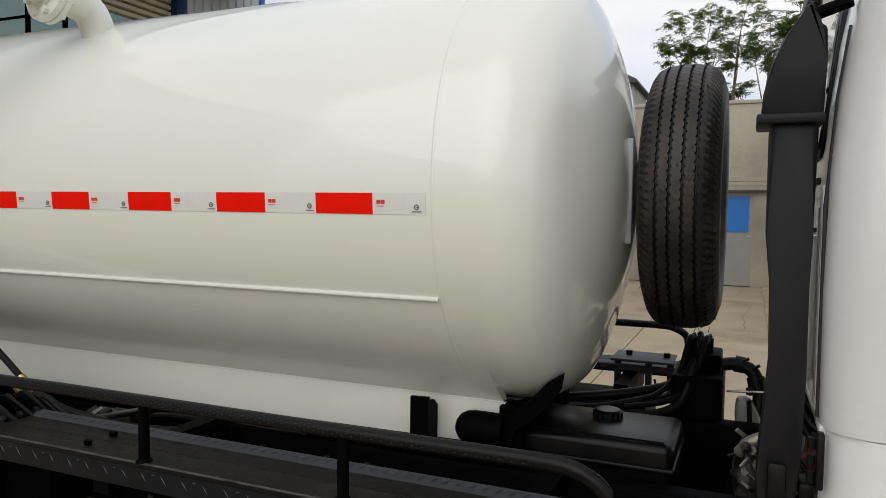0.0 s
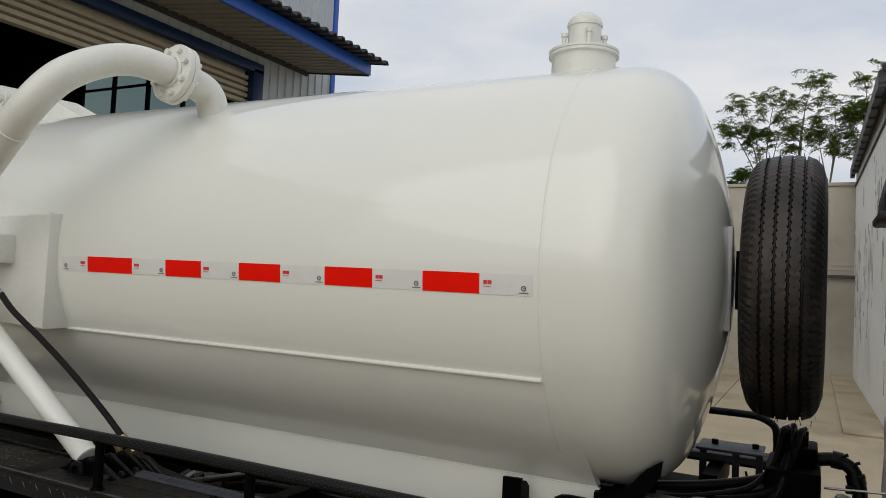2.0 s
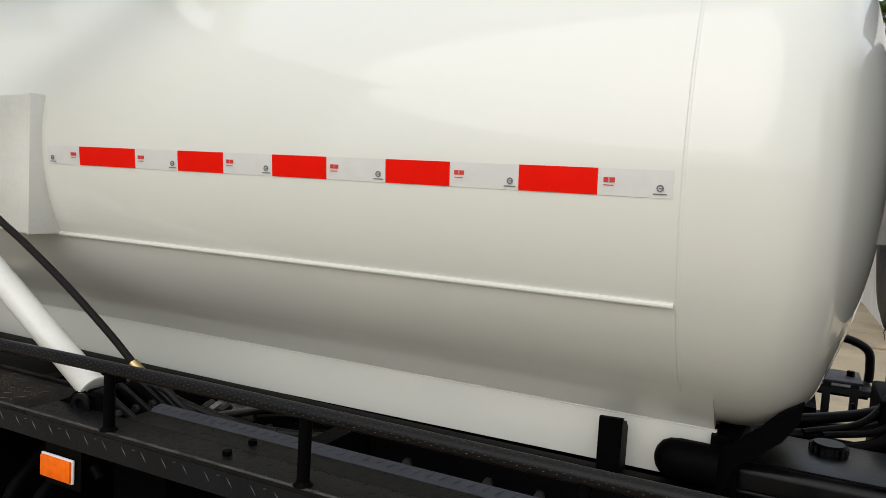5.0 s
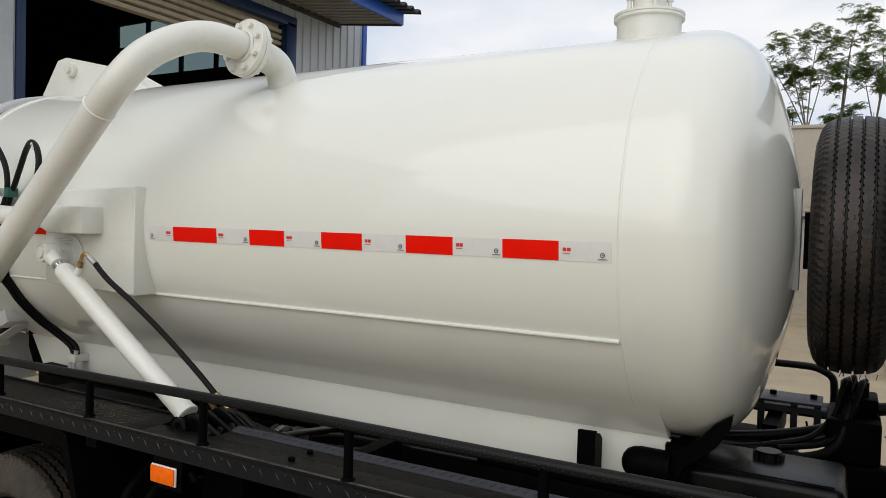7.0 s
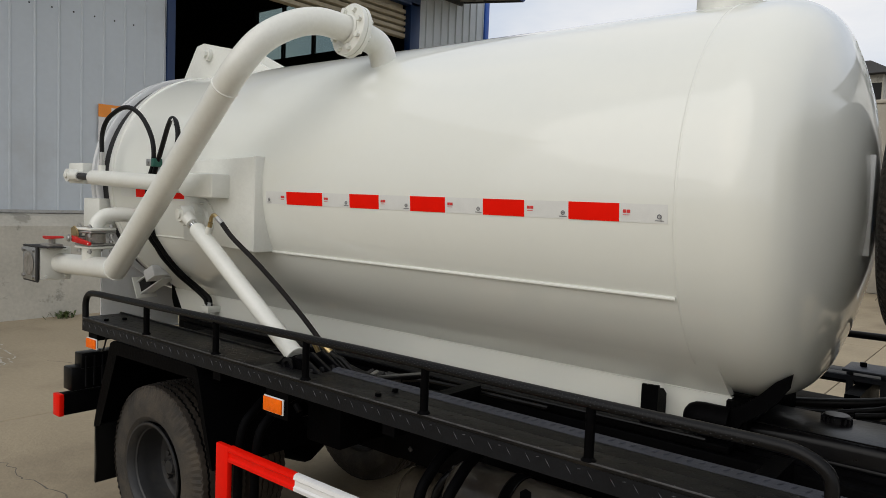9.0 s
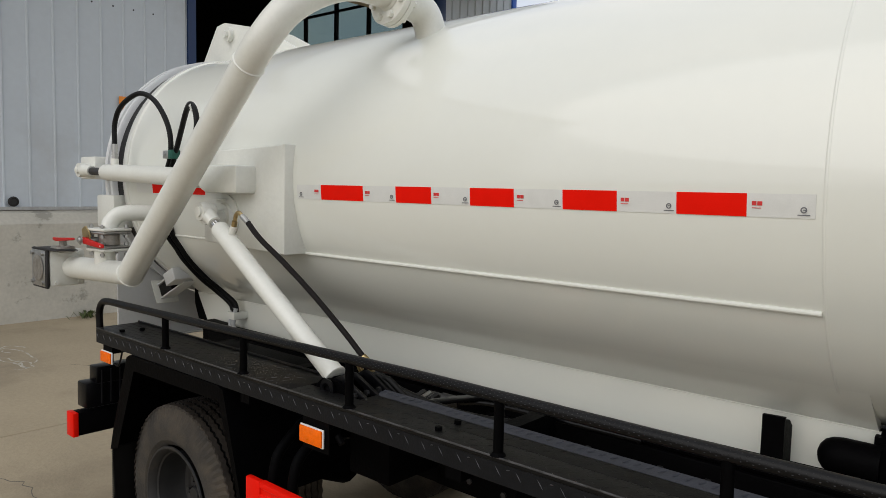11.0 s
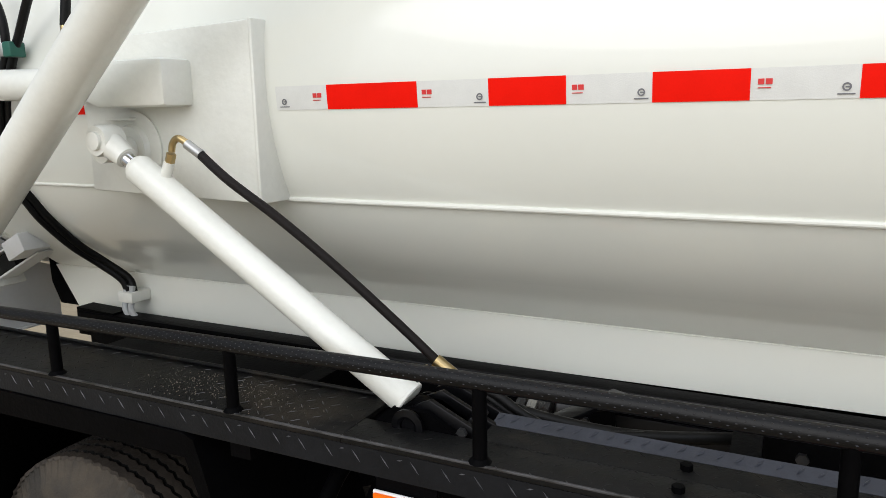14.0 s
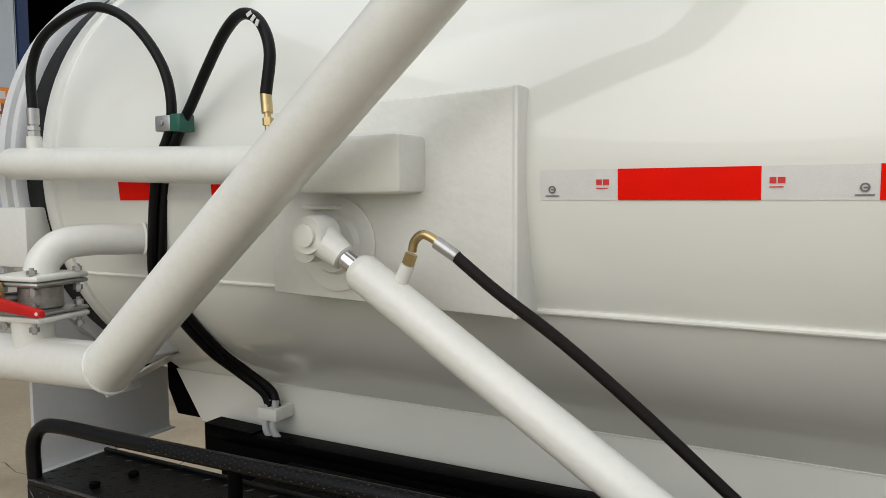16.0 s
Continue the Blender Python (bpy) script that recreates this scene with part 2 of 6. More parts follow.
AIR_STEEL = material("dusty_tank_enamel", (0.030, 0.025, 0.021), 0.36, metal=0.3, coat=0.35, vary=0.4, scale=6, second=(0.085, 0.070, 0.054), second_at=(0.45, 0.8), bump=0.05, bump_scale=40)
MUFFLER = material("rusty_exhaust_steel", (0.060, 0.048, 0.032), 0.6, metal=0.3, vary=0.4, scale=9, second=(0.024, 0.017, 0.010), second_at=(0.5, 0.75))


# ---- building helpers ----
AT = {}


def thing(name, loc, label, category, group="", kind=""):
    ob = new(name)
    ob.location = loc
    AT[ob.name] = Matrix.Translation(loc)
    return tagged(ob, label, category, group, kind)


def finish(name, bm, mat, smooth=35):
    me = bpy.data.meshes.new(name)
    bmesh.ops.recalc_face_normals(bm, faces=bm.faces)
    bm.to_mesh(me)
    bm.free()
    if smooth:
        me.polygons.foreach_set("use_smooth", [True] * len(me.polygons))
        me.set_sharp_from_angle(angle=radians(smooth))
    me.materials.append(mat)
    return new(name, me)


def part(name, bm, mat, parent, label="", smooth=35):
    ob = finish(name, bm, mat, smooth)
    ob.parent = parent
    ob.matrix_parent_inverse = AT.get(parent.name, Matrix()).inverted()
    if label:
        ob["label"] = label
    return ob


def whole(name, bm, mat, label, category, kind="", group="", smooth=35):
    return tagged(finish(name, bm, mat, smooth), label, category, group, kind)


def box(bm, lo, hi, bevel=0.0, turn=None, seg=2):
    c = [(a + b) / 2 for a, b in zip(lo, hi)]
    m = Matrix.Translation(c) @ (turn or Matrix()) @ Matrix.Diagonal((*[abs(b - a) for a, b in zip(lo, hi)], 1))
    r = bmesh.ops.create_cube(bm, size=1, matrix=m)
    if bevel:
        es = list({e for v in r["verts"] for e in v.link_edges})
        bmesh.ops.bevel(bm, geom=es, offset=bevel, segments=seg, profile=0.5, affect="EDGES")
    return bm


def B(lo, hi, bevel=0.0, turn=None, seg=2):
    return box(bmesh.new(), lo, hi, bevel, turn, seg)


def smooth_path(pts, n=10):
    """Catmull-Rom through the points."""
    p = [Vector(q) for q in pts]
    p = [p[0] * 2 - p[1]] + p + [p[-1] * 2 - p[-2]]
    out = []
    for i in range(1, len(p) - 2):
        a, b, c, d = p[i - 1:i + 3]
        for k in range(n):
            t = k / n
            out.append(0.5 * (2 * b + (c - a) * t + (2 * a - 5 * b + 4 * c - d) * t * t + (3 * b - a - 3 * c + d) * t ** 3))
    return out + [p[-2]]


def tube(bm, pts, r, seg=16, caps=True, radii=None):
    pts = [Vector(p) for p in pts]
    tang = [(pts[min(i + 1, len(pts) - 1)] - pts[max(i - 1, 0)]).normalized() for i in range(len(pts))]
    up = Vector((0, 0, 1)) if abs(tang[0].z) < 0.9 else Vector((0, 1, 0))
    u = (up - tang[0] * up.dot(tang[0])).normalized()
    rings = []
    for i, (p, t) in enumerate(zip(pts, tang)):
        u = (u - t * u.dot(t)).normalized()
        v = t.cross(u)
        rr = radii[i] if radii else r
        rings.append([bm.verts.new(p + (u * math.cos(a) + v * math.sin(a)) * rr) for a in (2 * math.pi * k / seg for k in range(seg))])
    for a, b in zip(rings, rings[1:]):
        for k in range(seg):
            bm.faces.new((a[k], a[(k + 1) % seg], b[(k + 1) % seg], b[k]))
    if caps:
        bm.faces.new(rings[0][::-1])
        bm.faces.new(rings[-1])
    return bm


def T(pts, r, seg=16, radii=None):
    return tube(bmesh.new(), pts, r, seg, True, radii)


def lathe(bm, prof, m, seg=32, closed=False):
    """Spin a profile of (radius, height) round the local z axis of m."""
    rings = []
    for r, h in prof:
        if r < 1e-5:
            rings.append([bm.verts.new(m @ Vector((0, 0, h)))])
        else:
            rings.append([bm.verts.new(m @ Vector((r * math.cos(2 * math.pi * k / seg), r * math.sin(2 * math.pi * k / seg), h))) for k in range(seg)])
    pairs = list(zip(rings, rings[1:])) + ([(rings[-1], rings[0])] if closed else [])
    for a, b in pairs:
        for k in range(seg):
            j = (k + 1) % seg
            if len(a) == 1 and len(b) == 1:
                continue
            if len(a) == 1:
                bm.faces.new((a[0], b[j], b[k]))
            elif len(b) == 1:
                bm.faces.new((a[k], a[j], b[0]))
            else:
                bm.faces.new((a[k], a[j], b[j], b[k]))
    return bm


def L(prof, m, seg=32, closed=False):
    return lathe(bmesh.new(), prof, m, seg, closed)


def along(p, q):
    """A frame at p with its z axis towards q."""
    d = Vector(q) - Vector(p)
    return Matrix.Translation(p) @ d.to_track_quat("Z", "Y").to_matrix().to_4x4()


def prism(bm, poly, axis, a, b, bevel=0.0):
    """A polygon in the other two axes, drawn out along axis from a to b."""
    def put(u, v, w):
        return {"x": (w, u, v), "y": (u, w, v), "z": (u, v, w)}[axis]
    f0 = [bm.verts.new(put(u, v, a)) for u, v in poly]
    f1 = [bm.verts.new(put(u, v, b)) for u, v in poly]
    n = len(poly)
    faces = [bm.faces.new(f0[::-1]), bm.faces.new(f1)]
    faces += [bm.faces.new((f0[i], f0[(i + 1) % n], f1[(i + 1) % n], f1[i])) for i in range(n)]
    if bevel:
        bmesh.ops.bevel(bm, geom=list({e for f in faces for e in f.edges}), offset=bevel, segments=2, profile=0.5, affect="EDGES")
    return bm


def P(poly, axis, a, b, bevel=0.0):
    return prism(bmesh.new(), poly, axis, a, b, bevel)


def strip(pts, thick):
    """A closed outline of a bent sheet: an open 2D line given thickness."""
    n = len(pts)
    left = []
    for i in range(n):
        a, b = Vector(pts[max(i - 1, 0)]), Vector(pts[min(i + 1, n - 1)])
        d = (b - a).normalized()
        left.append((pts[i][0] - d.y * thick, pts[i][1] + d.x * thick))
    return list(pts) + left[::-1]


def bolt(bm, p, q, r=0.008, h=0.008):
    m = along(p, q)
    lathe(bm, [(0, 0), (r, 0), (r, h), (0, h)], m, 6)
    return bm


# ---- ground ----
bm = bmesh.new()
bmesh.ops.create_grid(bm, x_segments=60, y_segments=60, size=900, matrix=Matrix.Translation((0, 0, -0.012)))
ground = whole("ground", bm, JOINT, "dusty soil and concrete ground of the works yard", "ground", "structure")

pavement = thing("pavement", (0, 0, 0), "worn beige concrete yard slabs with cracked joints", "pavement", kind="structure")
xs_slab = [-26, -20, -14.2, -10.3, -6.155, -2.2, 1.9, 6.0, 11, 17]
ys_slab = [-24, -18, -12, -7, -3.2, 0.2, 6.4, 10.8, 14.4, 18.2]


def slab(x0, x1, y0, y1):
    g = 0.006
    return B((x0 + g, y0 + g, -0.15), (x1 - g, y1 - g, 0.0), 0.004, seg=1)


for x0, x1 in zip(xs_slab, xs_slab[1:]):
    for y0, y1 in zip(ys_slab, ys_slab[1:]):
        part("concrete_slab", slab(x0, x1, y0, y1), CONCRETE, pavement)

# cracks: thin dark crevices that wander over the slabs
crack_lines = [[(-5.6, 1.9), (-5.31, 2.04), (-5.0, 2.03), (-4.68, 2.09), (-4.4, 2.06), (-4.14, 2.11), (-3.8, 2.3)],
               [(-6.1, 3.9), (-6.6, 3.5), (-7.2, 3.6), (-7.9, 3.2)], [(-1.5, 15.5), (-1.1, 16.1), (-1.0, 17.0)],
               [(-0.9, 11.6), (-0.95, 12.8), (-0.85, 14.0), (-0.95, 15.2)]]
for ln in crack_lines:
    bm = bmesh.new()
    rng = random.Random(len(ln))
    pts = [Vector((*q, 0.0012)) for q in ln]
    fine = []
    for a, b in zip(pts, pts[1:]):
        for k in range(6):
            q = a.lerp(b, k / 6)
            fine.append(q + Vector((rng.uniform(-0.02, 0.02), rng.uniform(-0.02, 0.02), 0)))
    for a, b in zip(fine, fine[1:]):
        d = (b - a).normalized()
        s = Vector((-d.y, d.x, 0)) * rng.uniform(0.002, 0.005)
        bm.faces.new([bm.verts.new(v) for v in (a - s, b - s, b + s, a + s)])
    part("crack", bm, JOINT, pavement, smooth=0)

# faint chalk scribbles on the slabs
bm = bmesh.new()
for cx, cy, rx, ry, a0, a1 in ((-8.45, 3.02, 0.42, 0.13, 20, 330), (-8.15, 2.90, 0.30, 0.07, -40, 200), (-8.70, 3.12, 0.22, 0.10, 100, 300), (-8.05, 2.98, 0.16, 0.05, 0, 360)):
    ring = [Vector((cx + rx * math.cos(radians(a0 + (a1 - a0) * k / 30)), cy + ry * math.sin(radians(a0 + (a1 - a0) * k / 30)) + 0.012 * math.sin(k * 0.9), 0.0015)) for k in range(31)]
    for p, q in zip(ring, ring[1:]):
        d = (q - p).normalized()
        w = Vector((-d.y, d.x, 0)) * 0.008
        bm.faces.new([bm.verts.new(v) for v in (p - w, q - w, q + w, p + w)])
part("chalk_mark", bm, CHALK, pavement, "faint white chalk scribble", smooth=0)

# ---- warehouse ----
warehouse = thing("warehouse", (-10.5, 5, 0), "pale sheet-metal warehouse with blue trim and an open roller door", "building", kind="structure")


def ribbed(y0, y1, z0, z1, x, pitch=0.9, rib=0.02, face=1):
    """Sheet cladding in the plane x with narrow standing ribs."""
    prof = []
    y = y0
    while y < y1 - 1e-6:
        e = min(y + pitch, y1)
        prof += [(x, y), (x, e - 0.035), (x + face * rib, e - 0.025), (x + face * rib, e - 0.010)]
        y = e
    prof += [(x, y1)]
    back = [(x - face * 0.08, y1), (x - face * 0.08, y0)]
    return P(prof + back, "z", z0, z1)


# lower plinth with a sloping top, then cladding
part("plinth", P([(-10.12, 0), (-10.16, 1.12), (-10.28, 1.24), (-10.52, 1.27), (-10.62, 1.27), (-10.62, 0)], "y", -9, 5.9), PLINTH, warehouse, "whitewashed cement plinth with flaking patches")
part("plinth", P([(-10.12, 0), (-10.16, 1.12), (-10.28, 1.24), (-10.52, 1.27), (-10.62, 1.27), (-10.62, 0)], "y", 11.3, 13.44), PLINTH, warehouse)
part("wall_flashing", B((-10.56, -9, 1.272), (-10.46, 5.9, 1.31)), STEEL, warehouse)
part("wall", ribbed(-9.13, 5.93, 1.31, 9.2, -10.5, 0.284, 0.014), STEEL_WALL, warehouse)
part("wall_plug", L([(0, 0), (0.055, 0), (0.060, 0.02), (0.045, 0.03), (0.040, 0.012), (0, 0.012)], along((-10.485, 3.718, 1.37), (0, 3.718, 1.37)), 20), HUB, warehouse, "round dark wall plug")
part("wall", ribbed(11.25, 13.36, 1.31, 9.2, -10.5, 0.235, 0.028), STEEL_WALL, warehouse)
part("wall", ribbed(5.93, 11.25, 5.56, 9.2, -10.5, 0.235, 0.028), STEEL_WALL, warehouse)
part("door_jamb", B((-10.62, 5.93, 0), (-10.46, 6.05, 5.56), 0.005), BLUE_SHADED, warehouse, "blue painted steel jamb")
part("door_jamb", B((-10.62, 10.98, 0), (-10.46, 11.25, 5.44), 0.005), BLUE_SHADED, warehouse)
part("door_lintel", B((-10.62, 6.05, 5.38), (-10.46, 11.25, 5.56), 0.005), BLUE_SHADED, warehouse)
part("corner_trim", B((-10.56, 13.36, 1.3), (-10.44, 13.50, 9.25), 0.005), BLUE, warehouse)
shutter = part("roller_shutter", B((-10.75, 6.05, 5.3), (-10.68, 10.98, 5.42)), SHUTTER, warehouse, "cream roller shutter drawn up")
z = 5.32
while z > 4.84:
    part("slat", P([(-10.66, z), (-10.60, z - 0.02), (-10.60, z - 0.085), (-10.66, z - 0.105), (-10.69, z - 0.105), (-10.69, z)], "y", 6.05, 10.98), SHUTTER, shutter)
    z -= 0.115
# canopy over the door
canopy = part("canopy", P([(-10.46, 5.80), (-8.95, 5.62), (-8.95, 5.66), (-10.46, 5.84)], "y", 1.5, 12.55), SOFFIT, warehouse, "grey sheet canopy soffit")
for k in range(52):
    y = 1.7 + k * 0.21
    part("soffit_batten", B((-10.40, y, 5.676), (-8.97, y + 0.010, 5.70), turn=Matrix.Rotation(radians(6.8), 4, "Y")), SOFFIT, canopy)
part("fascia", B((-8.955, 1.45, 5.60), (-8.90, 12.58, 5.84), 0.004), BLUE, canopy, "blue fascia board")
part("end_trim", P([(-10.44, 5.77), (-8.95, 5.59), (-8.95, 5.63), (-10.44, 5.82)], "y", 12.56, 12.60), ROOF, canopy)
part("back_trim", B((-10.455, 1.5, 5.70), (-10.40, 12.52, 5.79)), ROOF, canopy)
prof = []
y = 1.3
while y < 12.75:
    prof += [(y, 0.0), (y + 0.10, 0.0), (y + 0.13, 0.05), (y + 0.20, 0.05), (y + 0.23, 0.0)]
    y += 0.25
bm = bmesh.new()
top = [[bm.verts.new((x, py, z0 + pz)) for py, pz in prof] for x, z0 in ((-10.44, 6.12), (-8.62, 5.86))]
low = [[bm.verts.new((x, py, z0 + pz - 0.03)) for py, pz in prof] for x, z0 in ((-10.44, 6.12), (-8.62, 5.86))]
for i in range(len(prof) - 1):
    bm.faces.new((top[0][i], top[0][i + 1], top[1][i + 1], top[1][i]))
    bm.faces.new((low[0][i], low[0][i + 1], low[1][i + 1], low[1][i]))
    bm.faces.new((top[1][i], top[1][i + 1], low[1][i + 1], low[1][i]))
part("canopy_roof", bm, ROOF, canopy, "dark corrugated roof sheet", smooth=0)
# inside: floor, end wall with windows, back wall, roof; DARK paints the unlit gloom in
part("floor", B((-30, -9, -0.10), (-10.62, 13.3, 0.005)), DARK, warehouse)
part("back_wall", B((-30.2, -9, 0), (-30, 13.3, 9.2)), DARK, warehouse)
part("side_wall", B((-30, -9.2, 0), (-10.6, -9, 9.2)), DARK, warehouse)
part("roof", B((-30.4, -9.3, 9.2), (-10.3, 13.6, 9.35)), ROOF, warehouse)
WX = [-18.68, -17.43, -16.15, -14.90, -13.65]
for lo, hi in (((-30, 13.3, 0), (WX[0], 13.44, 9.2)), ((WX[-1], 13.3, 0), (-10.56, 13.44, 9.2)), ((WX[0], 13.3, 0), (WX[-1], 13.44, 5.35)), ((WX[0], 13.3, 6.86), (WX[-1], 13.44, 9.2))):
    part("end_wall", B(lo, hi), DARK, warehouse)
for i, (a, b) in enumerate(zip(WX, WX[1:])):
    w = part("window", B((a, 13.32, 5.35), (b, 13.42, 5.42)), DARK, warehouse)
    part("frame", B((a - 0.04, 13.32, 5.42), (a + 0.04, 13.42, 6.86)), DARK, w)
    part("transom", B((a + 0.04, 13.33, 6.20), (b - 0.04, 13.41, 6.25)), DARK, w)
    pane = part("pane", B((a + 0.04, 13.36, 5.42), (b - 0.04, 13.37, 6.86)), glass("window_glass", (0.22, 0.29, 0.27)), w)
    pane.visible_shadow = False

for k in range(14):
    y = 2.02 + 0.264 * k
    part("screw", L([(0, 0), (0.012, 0), (0.009, 0.006), (0, 0.008)], along((-10.499, y, 3.84), (0, y, 3.84)), 8), RIM, warehouse)
# weed at the foot of the plinth
weed = bmesh.new()
rng = random.Random(31)
for k in range(46):
    a, h = rng.uniform(0, 2 * math.pi), rng.uniform(0.05, 0.13)
    o = Vector((-9.98 + rng.gauss(0, 0.05), 4.32 + rng.gauss(0, 0.07), 0))
    d = Vector((math.cos(a) * 0.5, math.sin(a) * 0.7, 1)) * h
    s = Vector((-math.sin(a), math.cos(a), 0)) * 0.014
    v = [weed.verts.new(q) for q in (o - s * 0.4, o + s * 0.4, o + d * 0.6 + s, o + d * 1.0 + Vector((0, 0, -0.03)), o + d * 0.6 - s)]
    weed.faces.new(v)
whole("weed", weed, WEED, "small green weed growing at the foot of the plinth", "plant", "stuff", smooth=0)
# notice on the cladding
banner = thing("banner", (-10.44, 5.3, 2.3), "white notice banner with an orange heading strip", "banner")
part("sheet", B((-10.470, 4.97, 2.24), (-10.464, 6.02 - 0.1, 2.55)), PAPER, banner)
part("heading", B((-10.470, 4.97, 2.552), (-10.464, 5.92, 2.72)), ORANGE, banner, "orange heading strip")
for k in range(5):
    part("heading_mark", B((-10.4630, 5.14 + 0.13 * k, 2.60), (-10.4620, 5.24 + 0.13 * k, 2.68)), PAPER, banner)
part("foot_line", B((-10.4630, 5.05, 2.262), (-10.4620, 5.85, 2.285)), ORANGE, banner)
txt = bpy.data.curves.new("notice_text", "FONT")
txt.body, txt.size, txt.extrude = "\u5c0f\u5fc3\u5730", 0.26, 0.001
txt.offset = 0.006
ob = new("lettering", txt)
ob.data.materials.append(NOTICE_INK)
ob.parent = banner
ob.matrix_parent_inverse = AT[banner.name].inverted()
ob.matrix_basis = Matrix.Translation((-10.4615, 5.03, 2.325)) @ Euler((radians(90), 0, radians(90))).to_matrix().to_4x4()

# ---- back of the yard ----
back_wall = whole("boundary_wall", B((-30, 18.3, 0), (12, 18.55, 4.05), 0.01), CEMENT, "weathered beige rendered boundary wall", "wall", "structure")
coping = whole("wall_coping", B((-30, 18.26, 4.054), (12, 18.59, 4.13), 0.01), CEMENT, "rendered coping on the boundary wall", "wall", "structure")
lean = thing("lean_to", (-1.0, 18.1, 0), "low cement lean-to with a thin roof against the boundary wall", "shed", kind="structure")
part("front_wall", B((-3.2, 17.90, 0), (-1.42, 18.0, 2.06)), CEMENT, lean)
part("front_wall", B((-0.86, 17.90, 0), (-0.16, 18.0, 2.06)), CEMENT, lean)
part("lintel", B((-1.42, 17.90, 2.0), (-0.86, 18.0, 2.06)), CEMENT, lean)
part("roof_slab", B((-3.3, 17.78, 2.062), (-0.16, 18.3, 2.12)), ROOF, lean, "thin dark roof slab")
for k in range(3):
    part("roof_sheet", B((-3.3, 17.95 + 0.1 * k, 2.125 + 0.10 * k), (-0.17, 18.298, 2.215 + 0.10 * k)), CEMENT, lean)
door = part("door", B((-1.42, 17.93, 0.02), (-0.86, 17.97, 2.0)), DOOR_GREY, lean, "grey sheet-steel door")
part("blue_panel", B((-1.40, 17.915, 1.2), (-0.93, 17.929, 1.98)), DOOR_BLUE, door, "bright blue upper panel")
part("handle", B((-0.98, 17.88, 1.10), (-0.90, 17.929, 1.13)), STEEL, door)

# white sheet-metal building beside the yard
white_shed = thing("sheet_metal_building", (0, 14.5, 0), "white corrugated sheet-metal building with a dark roof edge", "building", kind="structure")


def clad(p, q, z0, z1, pitch=0.30, rib=0.03):
    """Corrugated cladding from plan point p to q, ribs standing out to the right of the way."""
    d = Vector(q) - Vector(p)
    n = max(1, round(d.length / pitch))
    d.normalize()
    s = Vector((d.y, -d.x))
    outer = []
    step = (Vector(q) - Vector(p)).length / n
    for i in range(n):
        for u, v in ((0, 0), (0.62, 0), (0.70, 1), (0.92, 1), (1.0, 0)):
            outer.append(tuple(Vector(p) + d * (step * (i + u)) + s * (rib * v)))
    inner = [tuple(Vector(q) - s * 0.08), tuple(Vector(p) - s * 0.08)]
    return P(outer + inner, "z", z0, z1)


part("side_wall", clad((-0.22, 18.25), (-0.14, 10.9), 0.03, 4.35, 0.35, 0.006), SHED_WALL, white_shed)
part("front_wall", clad((-0.14, 10.9), (9.0, 10.9), 0.03, 4.42, 0.27, 0.022), SHED_WALL, white_shed)
part("corner_trim", P([(-0.160, 10.99), (-0.160, 10.862), (0.10, 10.862), (0.10, 10.874), (-0.148, 10.874), (-0.148, 10.99)], "z", 0.03, 4.36), SHED_WALL, white_shed)
part("wall_bolt", bolt(bmesh.new(), (0.064, 10.878, 1.561), (0.064, 9.0, 1.561), 0.030, 0.04), ROOF, white_shed)
bm = bmesh.new()
for i in range(26):
    y = 10.62 + i * 0.30
    z0 = 4.36
    tube(bm, [(-0.31, y, z0 + 0.06), (4.5, y, z0 + 0.95)], 0.045, 8)
prism(bm, [(-0.30, 4.37), (4.5, 5.25), (4.5, 5.30), (-0.30, 4.42)], "y", 10.75, 18.3)
part("roof", bm, ROOF, white_shed, "dark corrugated roof")
for k in range(25):
    y = 10.72 + 0.30 * k
    part("eave_board", B((-0.335, y, 4.20 + 0.03 * (k % 2)), (-0.255, y + 0.298, 4.40)), ROOF, white_shed)
part("gable_trim", P([(-0.33, 4.36), (4.5, 5.24), (4.5, 5.12), (-0.33, 4.24)], "y", 10.70, 10.74), ROOF, white_shed)
bm = bmesh.new()
for i in range(46):
    f = i / 45
    p = Vector((-0.150 - 0.078 * f, 11.2 + 6.9 * f, 4.02))
    lathe(bm, [(0, 0.0), (0.034, 0.0), (0.034, 0.014), (0.022, 0.024), (0, 0.024)], along(p, p + Vector((-1, 0, 0))), 8)
part("rivet_row", bm, ROOF, white_shed)["kind"] = "stuff"
bm = bmesh.new()
rng = random.Random(17)
for i in range(44):
    f = (i + rng.random()) / 44
    p = Vector((-0.152 - 0.078 * f, 11.05 + 7.0 * f, 0))
    top, long = rng.uniform(1.2, 3.9), rng.uniform(0.15, 1.1)
    w = rng.uniform(0.004, 0.012)
    for k in range(int(long / 0.09)):
        if rng.random() < 0.8:
            z = top - 0.09 * k
            box(bm, (p.x - 0.006, p.y - w * rng.uniform(0.4, 1), z - 0.085), (p.x - 0.002, p.y + w * rng.uniform(0.4, 1), z))
part("dirt_streaks", bm, CEMENT_DARK, white_shed, "dark run-down dirt streaks on the sheet", smooth=0)["kind"] = "stuff"
apron = thing("apron", (-0.6, 14.5, 0), "narrow raised concrete apron along the sheet-metal building", "kerb", kind="structure")
for k in range(7):
    part("kerb_slab", B((-0.62, 10.7 + k * 1.08, 0.002), (-0.10, 11.77 + k * 1.08, 0.035), 0.006), CONCRETE, apron)


